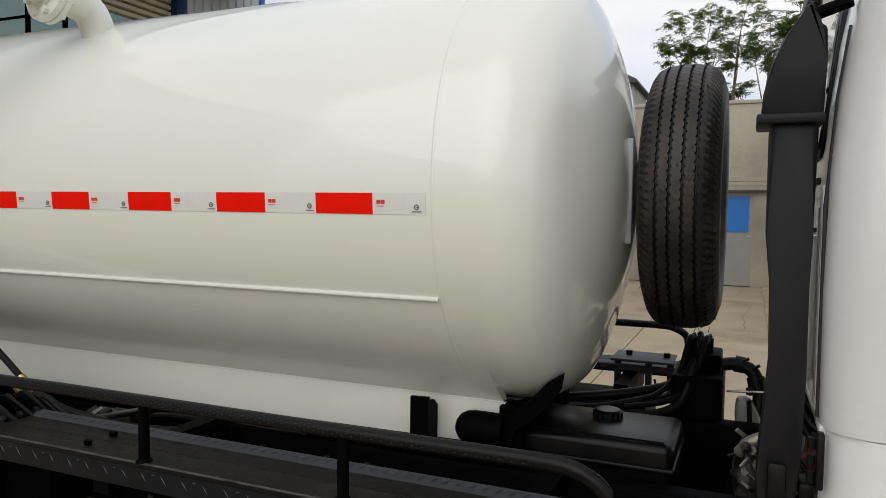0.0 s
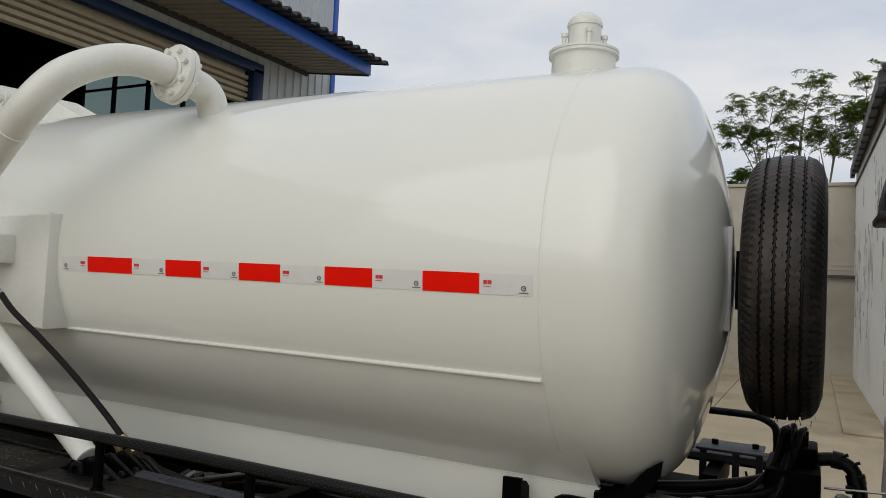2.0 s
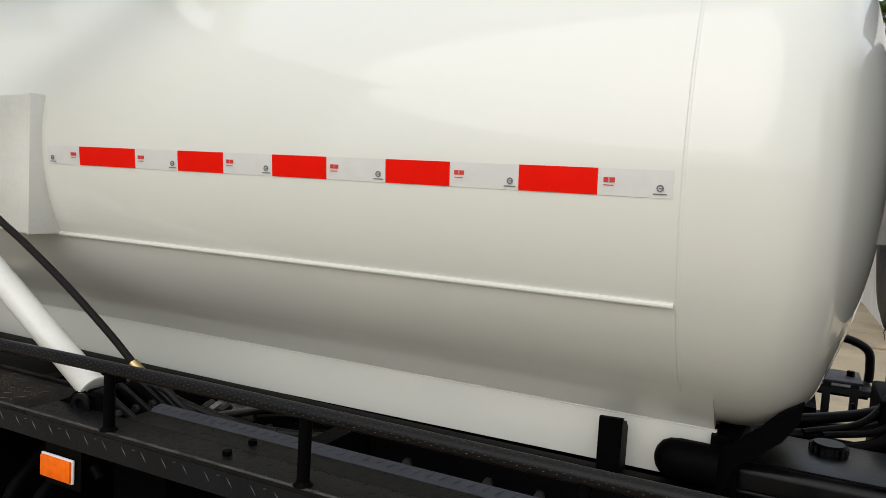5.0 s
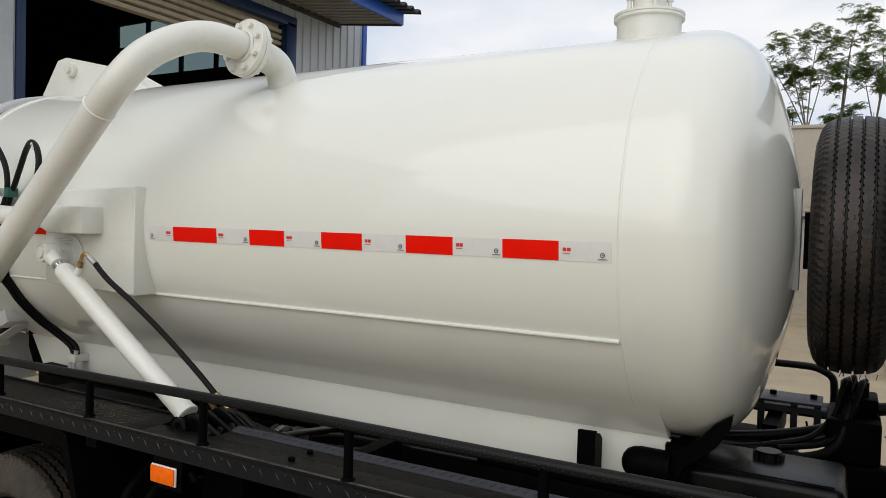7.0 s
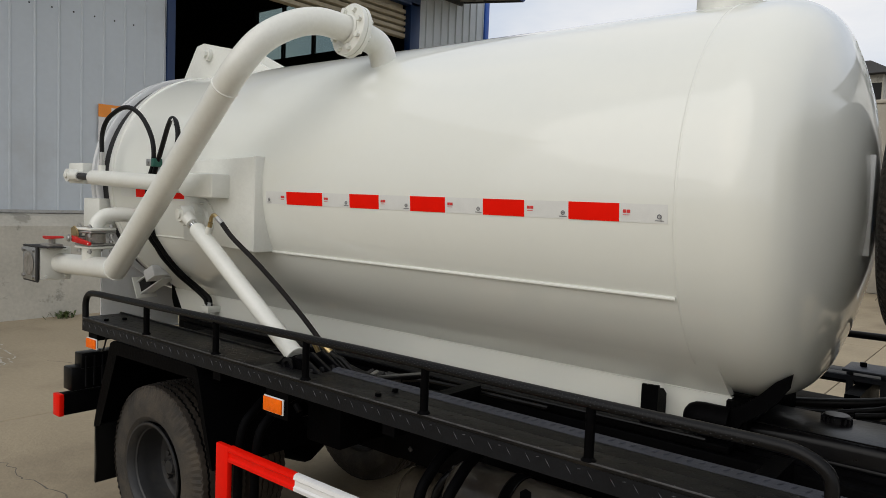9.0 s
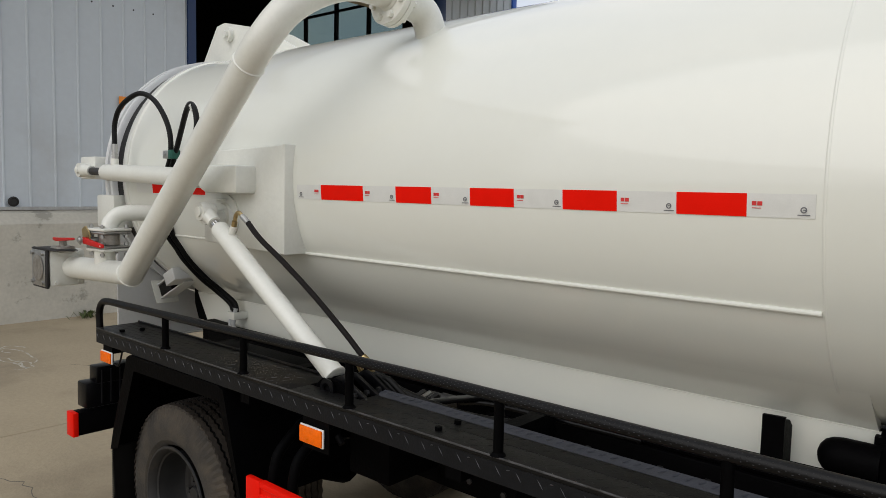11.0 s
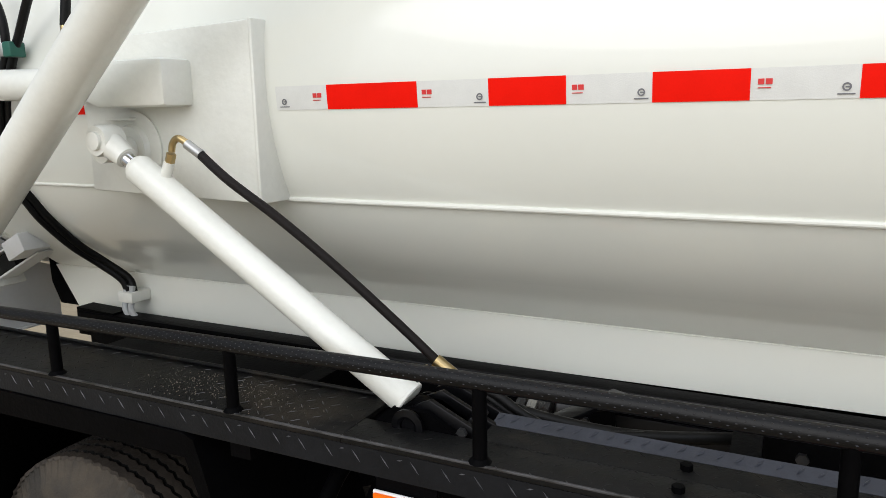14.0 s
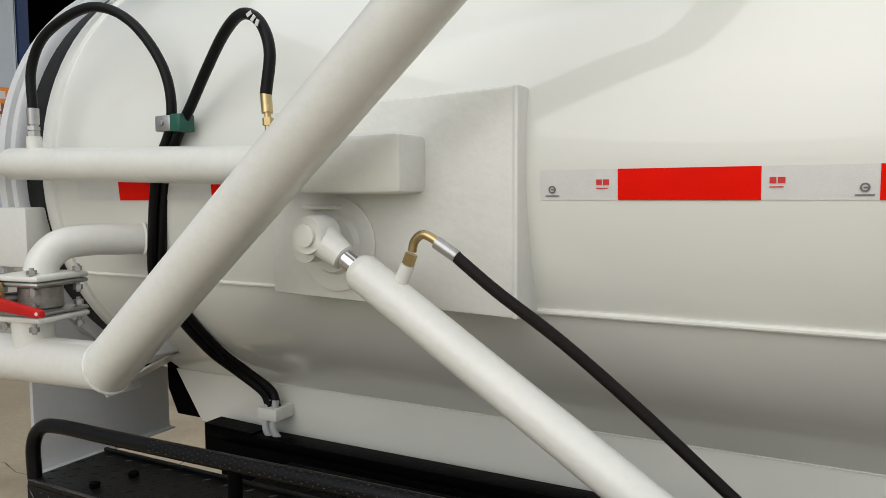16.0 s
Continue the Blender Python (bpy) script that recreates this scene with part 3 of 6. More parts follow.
# ---- trees behind the boundary wall ----
def leaf_spray(leaves, stem, c, r, rng):
    """A clump of flat drooping twigs with paired leaflets round c, r metres across."""
    for twig in range(int(8 + 27 * r)):
        a = rng.uniform(0, 2 * math.pi)
        lift = rng.gauss(0.0, 0.46) * r
        d = Vector((math.cos(a), math.sin(a) * 0.8, 0.0))
        o = c + Vector((rng.gauss(0, 0.40) * r, rng.gauss(0, 0.3) * r, lift))
        reach = r * rng.uniform(0.25, 0.85)
        tip = o + d * reach + Vector((0, 0, 0.02 - 0.16 * reach))
        path = smooth_path([o, o.lerp(tip, 0.5) + Vector((0, 0, 0.05 * reach + 0.02)), tip], 4)
        tube(stem, path, 0.004, 4)
        side = Vector((-d.y, d.x, 0)).normalized()
        for k in range(int(3 + 15 * reach)):
            f = rng.uniform(0.15, 1.0)
            base = path[int(f * (len(path) - 1))]
            ld = (side * rng.choice((-1, 1)) + d * rng.uniform(-0.2, 0.9) + Vector((0, 0, rng.gauss(-0.12, 0.22)))).normalized()
            for e in range(rng.randint(3, 5)):
                q = base + ld * (0.034 * e) + Vector((0, 0, -0.004 * e * e))
                s = ld.cross(Vector((rng.gauss(0, 0.35), rng.gauss(0, 0.35), 1))).normalized()
                for sg in (-1, 1):
                    l2 = (s * sg + ld * 0.55).normalized() * rng.uniform(0.050, 0.088)
                    w2 = ld * rng.uniform(0.012, 0.021)
                    drop = Vector((0, 0, -rng.uniform(0.0, 0.025)))
                    leaves.faces.new([leaves.verts.new(v) for v in (q, q + l2 * 0.5 + w2, q + l2 + drop, q + l2 * 0.5 - w2)])


def tree(x, y, fork, clumps, seed, label):
    """Thin spreading stems from a low fork, each ending in open leaf clumps. clumps: (x, height, size)."""
    rng = random.Random(seed)
    t = thing("tree", (x, y, 0), label, "tree", "trees behind the wall")
    stem, leaves = bmesh.new(), bmesh.new()
    tube(stem, smooth_path([(x, y, 0), (x + 0.05, y, fork * 0.5), (x, y, fork)], 4), 0.035, 8)
    for cx, cz, r in clumps:
        c = Vector((cx, y + rng.uniform(-0.35, 0.35), cz))
        low = Vector((x, y, fork - 0.1))
        mid = low.lerp(c, 0.55) + Vector((rng.uniform(-0.08, 0.08), 0, 0.14))
        path = smooth_path([low, mid, c], 8)
        tube(stem, path, 0.02, 6, radii=[0.020 * (1 - 0.72 * k / (len(path) - 1)) for k in range(len(path))])
        leaf_spray(leaves, stem, c, r, rng)
        for k in range(3):
            q = path[rng.randint(len(path) // 2, len(path) - 2)]
            off = q + Vector((rng.choice((-1, 1)) * rng.uniform(0.5, 1.0) * r, rng.uniform(-0.3, 0.3), rng.uniform(-0.1, 0.2)))
            tube(stem, [q, q.lerp(off, 0.6) + Vector((0, 0, 0.04)), off], 0.005, 5)
            leaf_spray(leaves, stem, off, r * 0.42, rng)
    part("trunk", stem, BARK, t)
    part("crown", leaves, LEAF, t, "open layered crown of small pinnate leaves", smooth=0)
    return t


tree(-2.15, 20.5, 4.35, [(-2.75, 6.42, 0.50), (-2.98, 5.92, 0.36), (-2.45, 5.95, 0.34), (-1.95, 6.72, 0.36), (-1.85, 5.72, 0.48)], 3, "young tree with a broad layered light-green crown")
tree(-1.45, 20.7, 4.35, [(-1.10, 7.03, 0.38), (-1.25, 6.42, 0.34), (-1.35, 5.75, 0.38)], 4, "tall slender young tree with a small leafy top")
tree(-0.70, 20.6, 4.35, [(-0.62, 6.38, 0.50), (-0.25, 6.30, 0.40), (-0.42, 5.72, 0.45), (-0.95, 5.55, 0.36)], 8, "young tree with dense layered green leaves")
tree(0.20, 20.9, 4.35, [(0.02, 7.02, 0.38), (0.40, 6.6, 0.45), (0.25, 5.9, 0.45)], 13, "tall young tree with sparse leaf tiers")
tree(-2.55, 20.9, 4.05, [(-2.48, 4.74, 0.30), (-2.85, 4.55, 0.22)], 21, "low bushy young tree with green leaves")
tree(-1.35, 21.2, 4.05, [(-1.56, 4.70, 0.24), (-1.22, 4.85, 0.28)], 22, "low bushy young tree with green leaves")


# house beyond the yard
house = thing("house", (-11, 47, 0), "distant pale house with a low dark hipped roof", "house")
part("wall", B((-14.4, 45, 0), (-7.62, 51, 9.35)), PLINTH, house)
part("roof", P([(-14.95, 9.20), (-7.25, 9.25), (-7.30, 9.42), (-8.2, 9.90), (-14.0, 9.95), (-15.0, 9.42)], "y", 44.4, 51.6), ROOF, house)
for x in (-8.4, -9.6, -11.0, -12.4):
    for z in (7.7, 4.6):
        w = part("window", B((x, 44.93, z), (x + 0.7, 45.0, z + 1.1), 0.0), DARK, house)
        part("sill", B((x - 0.1, 44.85, z - 0.12), (x + 0.8, 45.0, z - 0.01)), CEMENT, w)


# ---- the vacuum truck ----
YC, ZC, R = 2.880, 1.648, 0.610
X_REAR, X_SEAM, X_KNUCKLE = -4.55, -1.54, -1.446
truck = thing("vacuum_truck", (-2.5, YC, 0), "white vacuum tank truck with a black chassis parked in the yard", "truck")


def skin(z, off=0.0):
    """y of the tank's near side at height z, off metres proud of it."""
    return YC - math.sqrt(max(0.0, (R + off) ** 2 - (z - ZC) ** 2))


TO_X = Matrix.Translation((0, YC, ZC)) @ Matrix(((0, 0, 1, 0), (0, 1, 0, 0), (-1, 0, 0, 0), (0, 0, 0, 1)))
# shell and dished front end in one smooth skin
prof = [(R, X_REAR), (R, -4.2), (R, -3.6), (R, -3.0), (R, -2.4), (R, -1.9), (R, X_SEAM), (R, -1.50), (R, X_KNUCKLE)]
RK, RC = 0.186, 1.30
cr = R - RK
xc = X_KNUCKLE - math.sqrt((RC - RK) ** 2 - cr ** 2)
a_end = math.atan2(X_KNUCKLE - xc, cr)
for k in range(1, 17):
    a = a_end * k / 16
    prof.append((cr + RK * math.cos(a), X_KNUCKLE + RK * math.sin(a)))
for k in range(1, 13):
    a = a_end + (math.pi / 2 - a_end) * k / 12
    prof.append((max(0.0, RC * math.cos(a)), xc + RC * math.sin(a)))
prof[-1] = (0.0, xc + RC)
tank = part("tank", L(prof, TO_X, 128), WHITE, truck, "glossy white steel tank with a dished end", smooth=60)
part("seam_weld", L([(R - 0.001, X_SEAM - 0.0045), (R + 0.0008, X_SEAM - 0.0028), (R + 0.0014, X_SEAM), (R + 0.0008, X_SEAM + 0.0028), (R - 0.001, X_SEAM + 0.0045)], TO_X, 128), WHITE, tank)
part("rear_rim", L([(R - 0.03, -4.577), (R + 0.004, -4.577), (R + 0.006, -4.574), (R + 0.006, -4.535), (R, -4.53)], TO_X, 96), WHITE, tank)
# rear door
rear_door = part("rear_door", L([(R - 0.06, -4.577), (R - 0.004, -4.580), (R - 0.012, -4.672), (R - 0.06, -4.674)], TO_X, 96), HOSE, truck, "hinged dished rear door with a black gasket")
part("door_ring", L([(R - 0.05, -4.668), (R + 0.004, -4.668), (R + 0.014, -4.674), (R + 0.014, -4.694), (R - 0.004, -4.700), (R - 0.004, -4.716), (R + 0.014, -4.720), (R + 0.014, -4.748), (R - 0.02, -4.755)], TO_X, 96), GREY_WHITE, rear_door)
part("door_lug", B((-4.78, 2.23, 1.40), (-4.60, 2.34, 1.555), 0.008), WHITE_ROUGH, rear_door)
part("door_dish", L([(R - 0.02, -4.753), (R * 0.9, -4.81), (R * 0.6, -4.89), (R * 0.3, -4.93), (0, -4.94)], TO_X, 64), WHITE, rear_door)
# welds along the side
part("weld_bead", T([(-3.274, skin(1.372, 0.0025), 1.372), (-1.546, skin(1.372, 0.0025), 1.372)], 0.0060, 10), WHITE_ROUGH, tank)
part("weld_bead", T([(-4.54, skin(1.385), 1.385), (-3.80, skin(1.385), 1.385)], 0.005, 8), WHITE_ROUGH, tank)

# reflective tape
TZ0, TZ1 = 1.5725, 1.6225


def band(x0, x1, z0, z1, off, n=4):
    bm = bmesh.new()
    rows = []
    for i in range(n + 1):
        z = z0 + (z1 - z0) * i / n
        rows.append([bm.verts.new((x, skin(z, off), z)) for x in (x0, x1)] + [bm.verts.new((x, skin(z, 0.0002), z)) for x in (x1, x0)])
    for a, b in zip(rows, rows[1:]):
        for k in range(4):
            bm.faces.new((a[k], a[(k + 1) % 4], b[(k + 1) % 4], b[k]))
    bm.faces.new(rows[0])
    bm.faces.new(rows[-1][::-1])
    return bm


tape = part("reflective_tape", band(-3.245, -1.556, TZ0, TZ1, 0.0012), WHITE_TAPE, truck, "silver reflective tape with printed marks", smooth=60)
REDS = [(-3.113, -2.902), (-2.752, -2.604), (-2.455, -2.303), (-2.150, -1.998), (-1.848, -1.692)]
for x0, x1 in REDS:
    part("red_block", band(x0, x1, TZ0, TZ1, 0.0022), RED_TAPE, tape, "red reflective block", smooth=60)


def logo(x, flip=1):
    """Two plain strokes and a line under them."""
    bm = band(x, x + 0.009, 1.597, 1.606, 0.0026, 1)
    for m in (band(x + 0.011, x + 0.021, 1.597, 1.606, 0.0026, 1), band(x, x + 0.019, 1.591, 1.5925, 0.0026, 1)):
        me = bpy.data.meshes.new("t")
        m.to_mesh(me)
        m.free()
        bm.from_mesh(me)
        bpy.data.meshes.remove(me)
    return bm


def seal(x):
    """A small ring over a short line."""
    bm = bmesh.new()
    z = 1.590
    m = Matrix.Translation((x + 0.012, skin(z, 0.0024), z)) @ Matrix.Rotation(radians(90), 4, "X")
    lathe(bm, [(0.004, 0), (0.0065, 0), (0.0065, 0.0005), (0.004, 0.0005)], m, 16, True)
    box(bm, (x + 0.010, skin(z, 0.0026), z - 0.001), (x + 0.016, skin(z, 0.001), z + 0.001))
    box(bm, (x, skin(1.5795, 0.0026), 1.5785), (x + 0.024, skin(1.5795, 0.001), 1.5805))
    return bm


for x0, x1 in REDS:
    part("red_print", logo(x1 + 0.011), RED_PRINT, tape)
for x in [r[0] - 0.030 for r in REDS[1:]] + [-1.590]:
    part("seal_print", seal(x), DARK_PRINT, tape)
part("red_print", logo(-3.148), RED_PRINT, tape)
part("seal_print", seal(-3.235), DARK_PRINT, tape)
tape2 = part("reflective_tape", band(-4.45, -3.81, TZ0, TZ1, 0.0012), WHITE_TAPE, truck, smooth=60)
for x0, x1 in ((-4.297, -4.150), (-4.0, -3.85)):
    part("red_block", band(x0, x1, TZ0, TZ1, 0.0022), RED_TAPE, tape2, smooth=60)

# vent valve on top
VM = Matrix.Translation((-1.640, YC, ZC))
vent = part("vent_valve", L([(0, 0.55), (0.100, 0.55), (0.100, 0.672), (0.110, 0.676), (0.110, 0.683), (0.107, 0.684), (0.107, 0.686), (0.110, 0.687), (0.110, 0.694), (0.095, 0.698), (0.052, 0.700), (0.052, 0.772), (0.0555, 0.775), (0.0555, 0.785), (0.049, 0.800), (0.032, 0.815), (0, 0.822)], VM, 40), WHITE_ROUGH, truck, "white domed vent valve")
for k in range(4):
    a = math.pi / 2 * k + 0.5
    part("guide_rod", L([(0, 0.69), (0.007, 0.69), (0.007, 0.738), (0.011, 0.741), (0.011, 0.752), (0, 0.755)], VM @ Matrix.Translation((0.064 * math.cos(a), 0.064 * math.sin(a), 0)), 12), WHITE_ROUGH, vent)

# reinforcing plate, box bracket and boss on the side
plate = part("mounting_plate", P([(-3.80, 1.387), (-3.27, 1.372), (-3.275, 1.762), (-3.80, 1.745)], "y", 2.235, 2.40, 0.006), WHITE_ROUGH, truck, "white welded mounting plate")
part("edge_rib", B((-3.281, 2.2335, 1.371), (-3.270, 2.40, 1.764), 0.004), WHITE_ROUGH, plate)
part("box_bracket", P([(-3.74, 1.618), (-3.66, 1.585), (-3.447, 1.585), (-3.447, 1.688), (-3.74, 1.688)], "y", 2.150, 2.25, 0.012), WHITE_ROUGH, plate)
part("weld_strip", B((-3.70, 2.205, 1.556), (-3.62, 2.24, 1.563), 0.002), WHITE_ROUGH, plate)
part("boss", L([(0, 0.0), (0.088, 0.0), (0.090, 0.008), (0.084, 0.010), (0.058, 0.010), (0.052, 0.022), (0.030, 0.022), (0.028, 0.10), (0, 0.10)], along((-3.640, 2.236, 1.490), (-3.640, 1, 1.490)), 40), WHITE_ROUGH, plate)

# lifting cylinder
EYE_P, FOOT = Vector((-3.604, 2.125, 1.514)), Vector((-2.855, 2.125, 1.030))
ax = (FOOT - EYE_P).normalized()
lift = part("lift_cylinder", T([EYE_P + ax * 0.10, EYE_P + ax * 0.112, EYE_P + ax * 0.115, FOOT], 0.033, 32, radii=[0.026, 0.033, 0.0335, 0.0335]), WHITE_ROUGH, truck, "white hydraulic lifting cylinder")
part("rod", T([EYE_P, EYE_P + ax * 0.12], 0.017, 24), CHROME, lift, "polished piston rod")
part("rod_eye", L([(0.012, -0.028), (0.032, -0.028), (0.035, -0.02), (0.035, 0.02), (0.032, 0.028), (0.012, 0.028)], along(EYE_P, EYE_P + Vector((0, -1, 0))), 28), WHITE_ROUGH, lift)
part("eye_neck", T([EYE_P + ax * 0.02, EYE_P + ax * 0.07], 0.024, 20, radii=[0.030, 0.024]), WHITE_ROUGH, lift)
part("pin", L([(0, 0), (0.020, 0), (0.020, 0.008), (0.012, 0.010), (0, 0.010)], along(EYE_P + Vector((0, -0.028, 0)), EYE_P + Vector((0, -1, 0))), 20), WHITE_ROUGH, lift)
port = EYE_P + ax * 0.190 + Vector((0.012, 0.0, 0.030))
part("port", T([port, port + Vector((0.014, 0, 0.028))], 0.012, 14), WHITE_ROUGH, lift)
part("fitting", T([port + Vector((0.014, 0, 0.028)), port + Vector((0.021, 0, 0.046))], 0.0105, 6), BRASS, lift, "yellow brass fitting")
e0 = port + Vector((0.022, 0, 0.050))
part("fitting_elbow", T(smooth_path([e0, e0 + Vector((0.006, 0, 0.018)), e0 + Vector((0.022, 0, 0.028)), e0 + Vector((0.045, 0.0, 0.018)), e0 + Vector((0.07, 0, 0.002))], 5), 0.0075, 12), BRASS, lift)
e1 = e0 + Vector((0.07, 0, 0.002))
part("ferrule", T([e1 - Vector((0.025, 0, -0.014)), e1 + Vector((0.012, 0, -0.008))], 0.0105, 14), STEEL, lift)
part("hose", T(smooth_path([e1, (-3.262, 2.127, 1.434), (-3.165, 2.155, 1.358), (-3.055, 2.195, 1.256), (-2.938, 2.230, 1.143), (-2.852, 2.243, 1.066)], 10), 0.0098, 14), HOSE_BROWN, lift, "black rubber hydraulic hose")
part("ferrule", T([(-2.858, 2.241, 1.072), (-2.806, 2.249, 1.032)], 0.0135, 14), BRASS, lift)
part("fitting", T([(-2.882, 2.235, 1.056), (-2.862, 2.240, 1.026)], 0.010, 6), BRASS, lift)
part("hose_tail", T(smooth_path([(-2.806, 2.249, 1.032), (-2.70, 2.265, 0.985), (-2.5, 2.32, 0.945), (-2.3, 2.42, 0.93)], 8), 0.0125, 12), HOSE, lift)
part("clevis", P([(-2.93, 0.90), (-2.74, 0.90), (-2.72, 0.985), (-2.80, 1.03), (-2.87, 1.03), (-2.93, 0.98)], "y", 2.15, 2.165), BLACK, lift)
part("clevis", P([(-2.93, 0.90), (-2.74, 0.90), (-2.72, 0.985), (-2.80, 1.03), (-2.87, 1.03), (-2.93, 0.98)], "y", 2.085, 2.10), BLACK, lift)
part("foot_pin", L([(0, -0.05), (0.022, -0.05), (0.022, 0.05), (0, 0.05)], along((-2.825, 2.125, 1.000), (-2.825, 1, 1.000)), 20), BLACK_GLOSS, lift)
part("foot_collar", L([(0.030, -0.006), (0.037, -0.004), (0.037, 0.002), (0.033, 0.004)], along(FOOT - ax * 0.004, FOOT), 32), WHITE_ROUGH, lift)
part("foot_lug", L([(0.012, -0.022), (0.030, -0.022), (0.032, -0.018), (0.032, 0.018), (0.030, 0.022), (0.012, 0.022)], along((-2.832, 2.125, 1.006), (-2.832, 1, 1.006)), 28), BLACK, lift)
for y in (2.078, 2.170):
    part("pin_ring", L([(0.015, 0.0), (0.030, 0.0), (0.032, 0.004), (0.032, 0.009), (0.020, 0.011), (0.015, 0.008)], along((-2.832, y, 1.004), (-2.832, y - 1, 1.004)), 28, True), BLACK_GLOSS, lift)
for k, y in enumerate((2.10, 2.15, 2.20)):
    part("link_plate", P([(-2.84, 1.030), (-2.80, 1.048), (-2.64, 0.975), (-2.62, 0.945), (-2.70, 0.945)], "y", y, y + 0.012, 0.002), BLACK_GLOSS, lift)
    part("link_bolt", bolt(bmesh.new(), (-2.735, y, 0.998), (-2.735, 1, 0.998), 0.010, 0.010), RIM, lift)
for d in (0.0, 0.030, 0.062):
    part("return_line", T(smooth_path([(-2.84 + d, 2.235, 1.020), (-2.79 + d, 2.232, 1.024), (-2.72 + d, 2.235, 0.985), (-2.65 + d, 2.26, 0.955), (-2.52 + d, 2.33, 0.945)], 7), 0.0095, 12), HOSE, lift)

# hydraulic junction on the chassis rail beside the cylinder foot
junction = part("hydraulic_junction", B((-2.735, 2.385, 0.927), (-2.665, 2.430, 0.952), 0.004), RIM, truck, "dark grey hydraulic junction block")
for k, (x, y) in enumerate(((-2.725, 2.382), (-2.700, 2.380), (-2.672, 2.385))):
    part("union", T([(x, y + 0.01, 0.955), (x + 0.004, y - 0.028, 0.948)], 0.011, 6), STEEL if k == 1 else RIM, junction)
part("cylinder", T([(-2.655, 2.40, 0.945), (-2.600, 2.42, 0.938)], 0.020, 18), RIM, junction)
part("line", T(smooth_path([(-2.60, 2.42, 0.938), (-2.50, 2.45, 0.950), (-2.30, 2.46, 0.952), (-2.0, 2.47, 0.952)], 6), 0.007, 10), BLACK_GLOSS, junction)
part("stay", B((-2.62, 2.19, 0.955), (-2.58, 2.50, 0.967), 0.003, Matrix.Rotation(radians(-24), 4, "Z")), BLACK_GLOSS, junction)

# rear door cylinder
ram = part("door_cylinder", T([(-4.575, 2.185, 1.662), (-4.565, 2.185, 1.662), (-3.70, 2.175, 1.638)], 0.038, 28, radii=[0.030, 0.038, 0.038]), WHITE_ROUGH, truck, "white horizontal door cylinder")
part("rod", T([(-4.735, 2.188, 1.668), (-4.57, 2.185, 1.662)], 0.018, 20), RIM, ram, "dark piston rod")
part("rod_eye", L([(0.012, -0.025), (0.034, -0.025), (0.034, 0.025), (0.012, 0.025)], along((-4.826, 2.188, 1.672), (-4.826, 1, 1.672)), 24), WHITE_ROUGH, ram)
part("eye_neck", T([(-4.81, 2.188, 1.671), (-4.728, 2.188, 1.668)], 0.024, 18, radii=[0.032, 0.024]), WHITE_ROUGH, ram)
part("pin", L([(0, 0), (0.017, 0), (0.017, 0.010), (0.010, 0.014), (0, 0.014)], along((-4.826, 2.163, 1.672), (-4.826, 1, 1.672)), 16), WHITE_ROUGH, ram)
part("lug", B((-4.93, 2.215, 1.63), (-4.76, 2.33, 1.74), 0.01), WHITE_ROUGH, ram)
part("port", T([(-4.478, 2.185, 1.690), (-4.478, 2.185, 1.724)], 0.017, 14), WHITE_ROUGH, ram)
part("fitting", T([(-4.478, 2.185, 1.724), (-4.478, 2.185, 1.736)], 0.0150, 6), STEEL, ram)
part("fitting", T([(-4.478, 2.185, 1.733), (-4.478, 2.185, 1.752)], 0.0105, 14), STEEL, ram)
part("fitting", T([(-4.478, 2.185, 1.738), (-4.478, 2.185, 1.747)], 0.0155, 6), STEEL, ram)
part("ferrule", T([(-4.478, 2.185, 1.752), (-4.478, 2.185, 1.790)], 0.0135, 12), STEEL, ram)
part("ferrule", T([(-3.737, 2.157, 1.735), (-3.742, 2.16, 1.77)], 0.0108, 14), BRASS, ram, "brass hose ferrule")
part("port", T([(-3.733, 2.156, 1.66), (-3.736, 2.157, 1.738)], 0.0065, 10), BRASS, ram)
part("port_nut", T([(-3.735, 2.1565, 1.712), (-3.7355, 2.1568, 1.726)], 0.0105, 6), BRASS, ram)
DOWN = [(-4.145, 2.252, 1.639), (-4.190, 2.272, 1.490), (-4.224, 2.300, 1.390), (-4.220, 2.340, 1.325), (-4.212, 2.375, 1.268), (-4.200, 2.450, 1.182), (-4.175, 2.520, 1.115), (-4.130, 2.560, 1.06), (-4.115, 2.568, 1.02)]
part("hose", T(smooth_path([(-4.478, 2.185, 1.785), (-4.480, 2.188, 1.885), (-4.425, 2.195, 1.962), (-4.30, 2.215, 2.008), (-4.19, 2.232, 1.968), (-4.105, 2.245, 1.86), (-4.090, 2.248, 1.745)] + DOWN, 9), 0.0112, 14), HOSE, ram, "black rubber hydraulic hose")
part("hose", T(smooth_path([(-3.742, 2.16, 1.77), (-3.735, 2.165, 1.85), (-3.765, 2.173, 1.908), (-3.82, 2.185, 1.930), (-3.885, 2.205, 1.905), (-3.955, 2.225, 1.845), (-4.02, 2.240, 1.775), (-4.055, 2.246, 1.735)] + [(x + 0.017, y + 0.014, z + 0.003) for x, y, z in DOWN[:-1]] + [(-4.092, 2.572, 1.02)], 9), 0.0112, 14), HOSE, ram)
for k in range(3):
    q = Vector((-3.752, 2.164, 1.900)).lerp(Vector((-3.780, 2.174, 1.921)), k / 2)
    part("hose_print", B((q.x - 0.004, q.y - 0.0125, q.z - 0.006), (q.x + 0.003, q.y - 0.0108, q.z + 0.006), 0, Matrix.Rotation(radians(25 + 20 * k), 4, "Y")), WHITE_TAPE, ram)
clip = part("hose_clip", B((-4.112, 2.222, 1.722), (-4.066, 2.262, 1.756), 0.003), STEEL, truck, "zinc hose clip with a green insert")
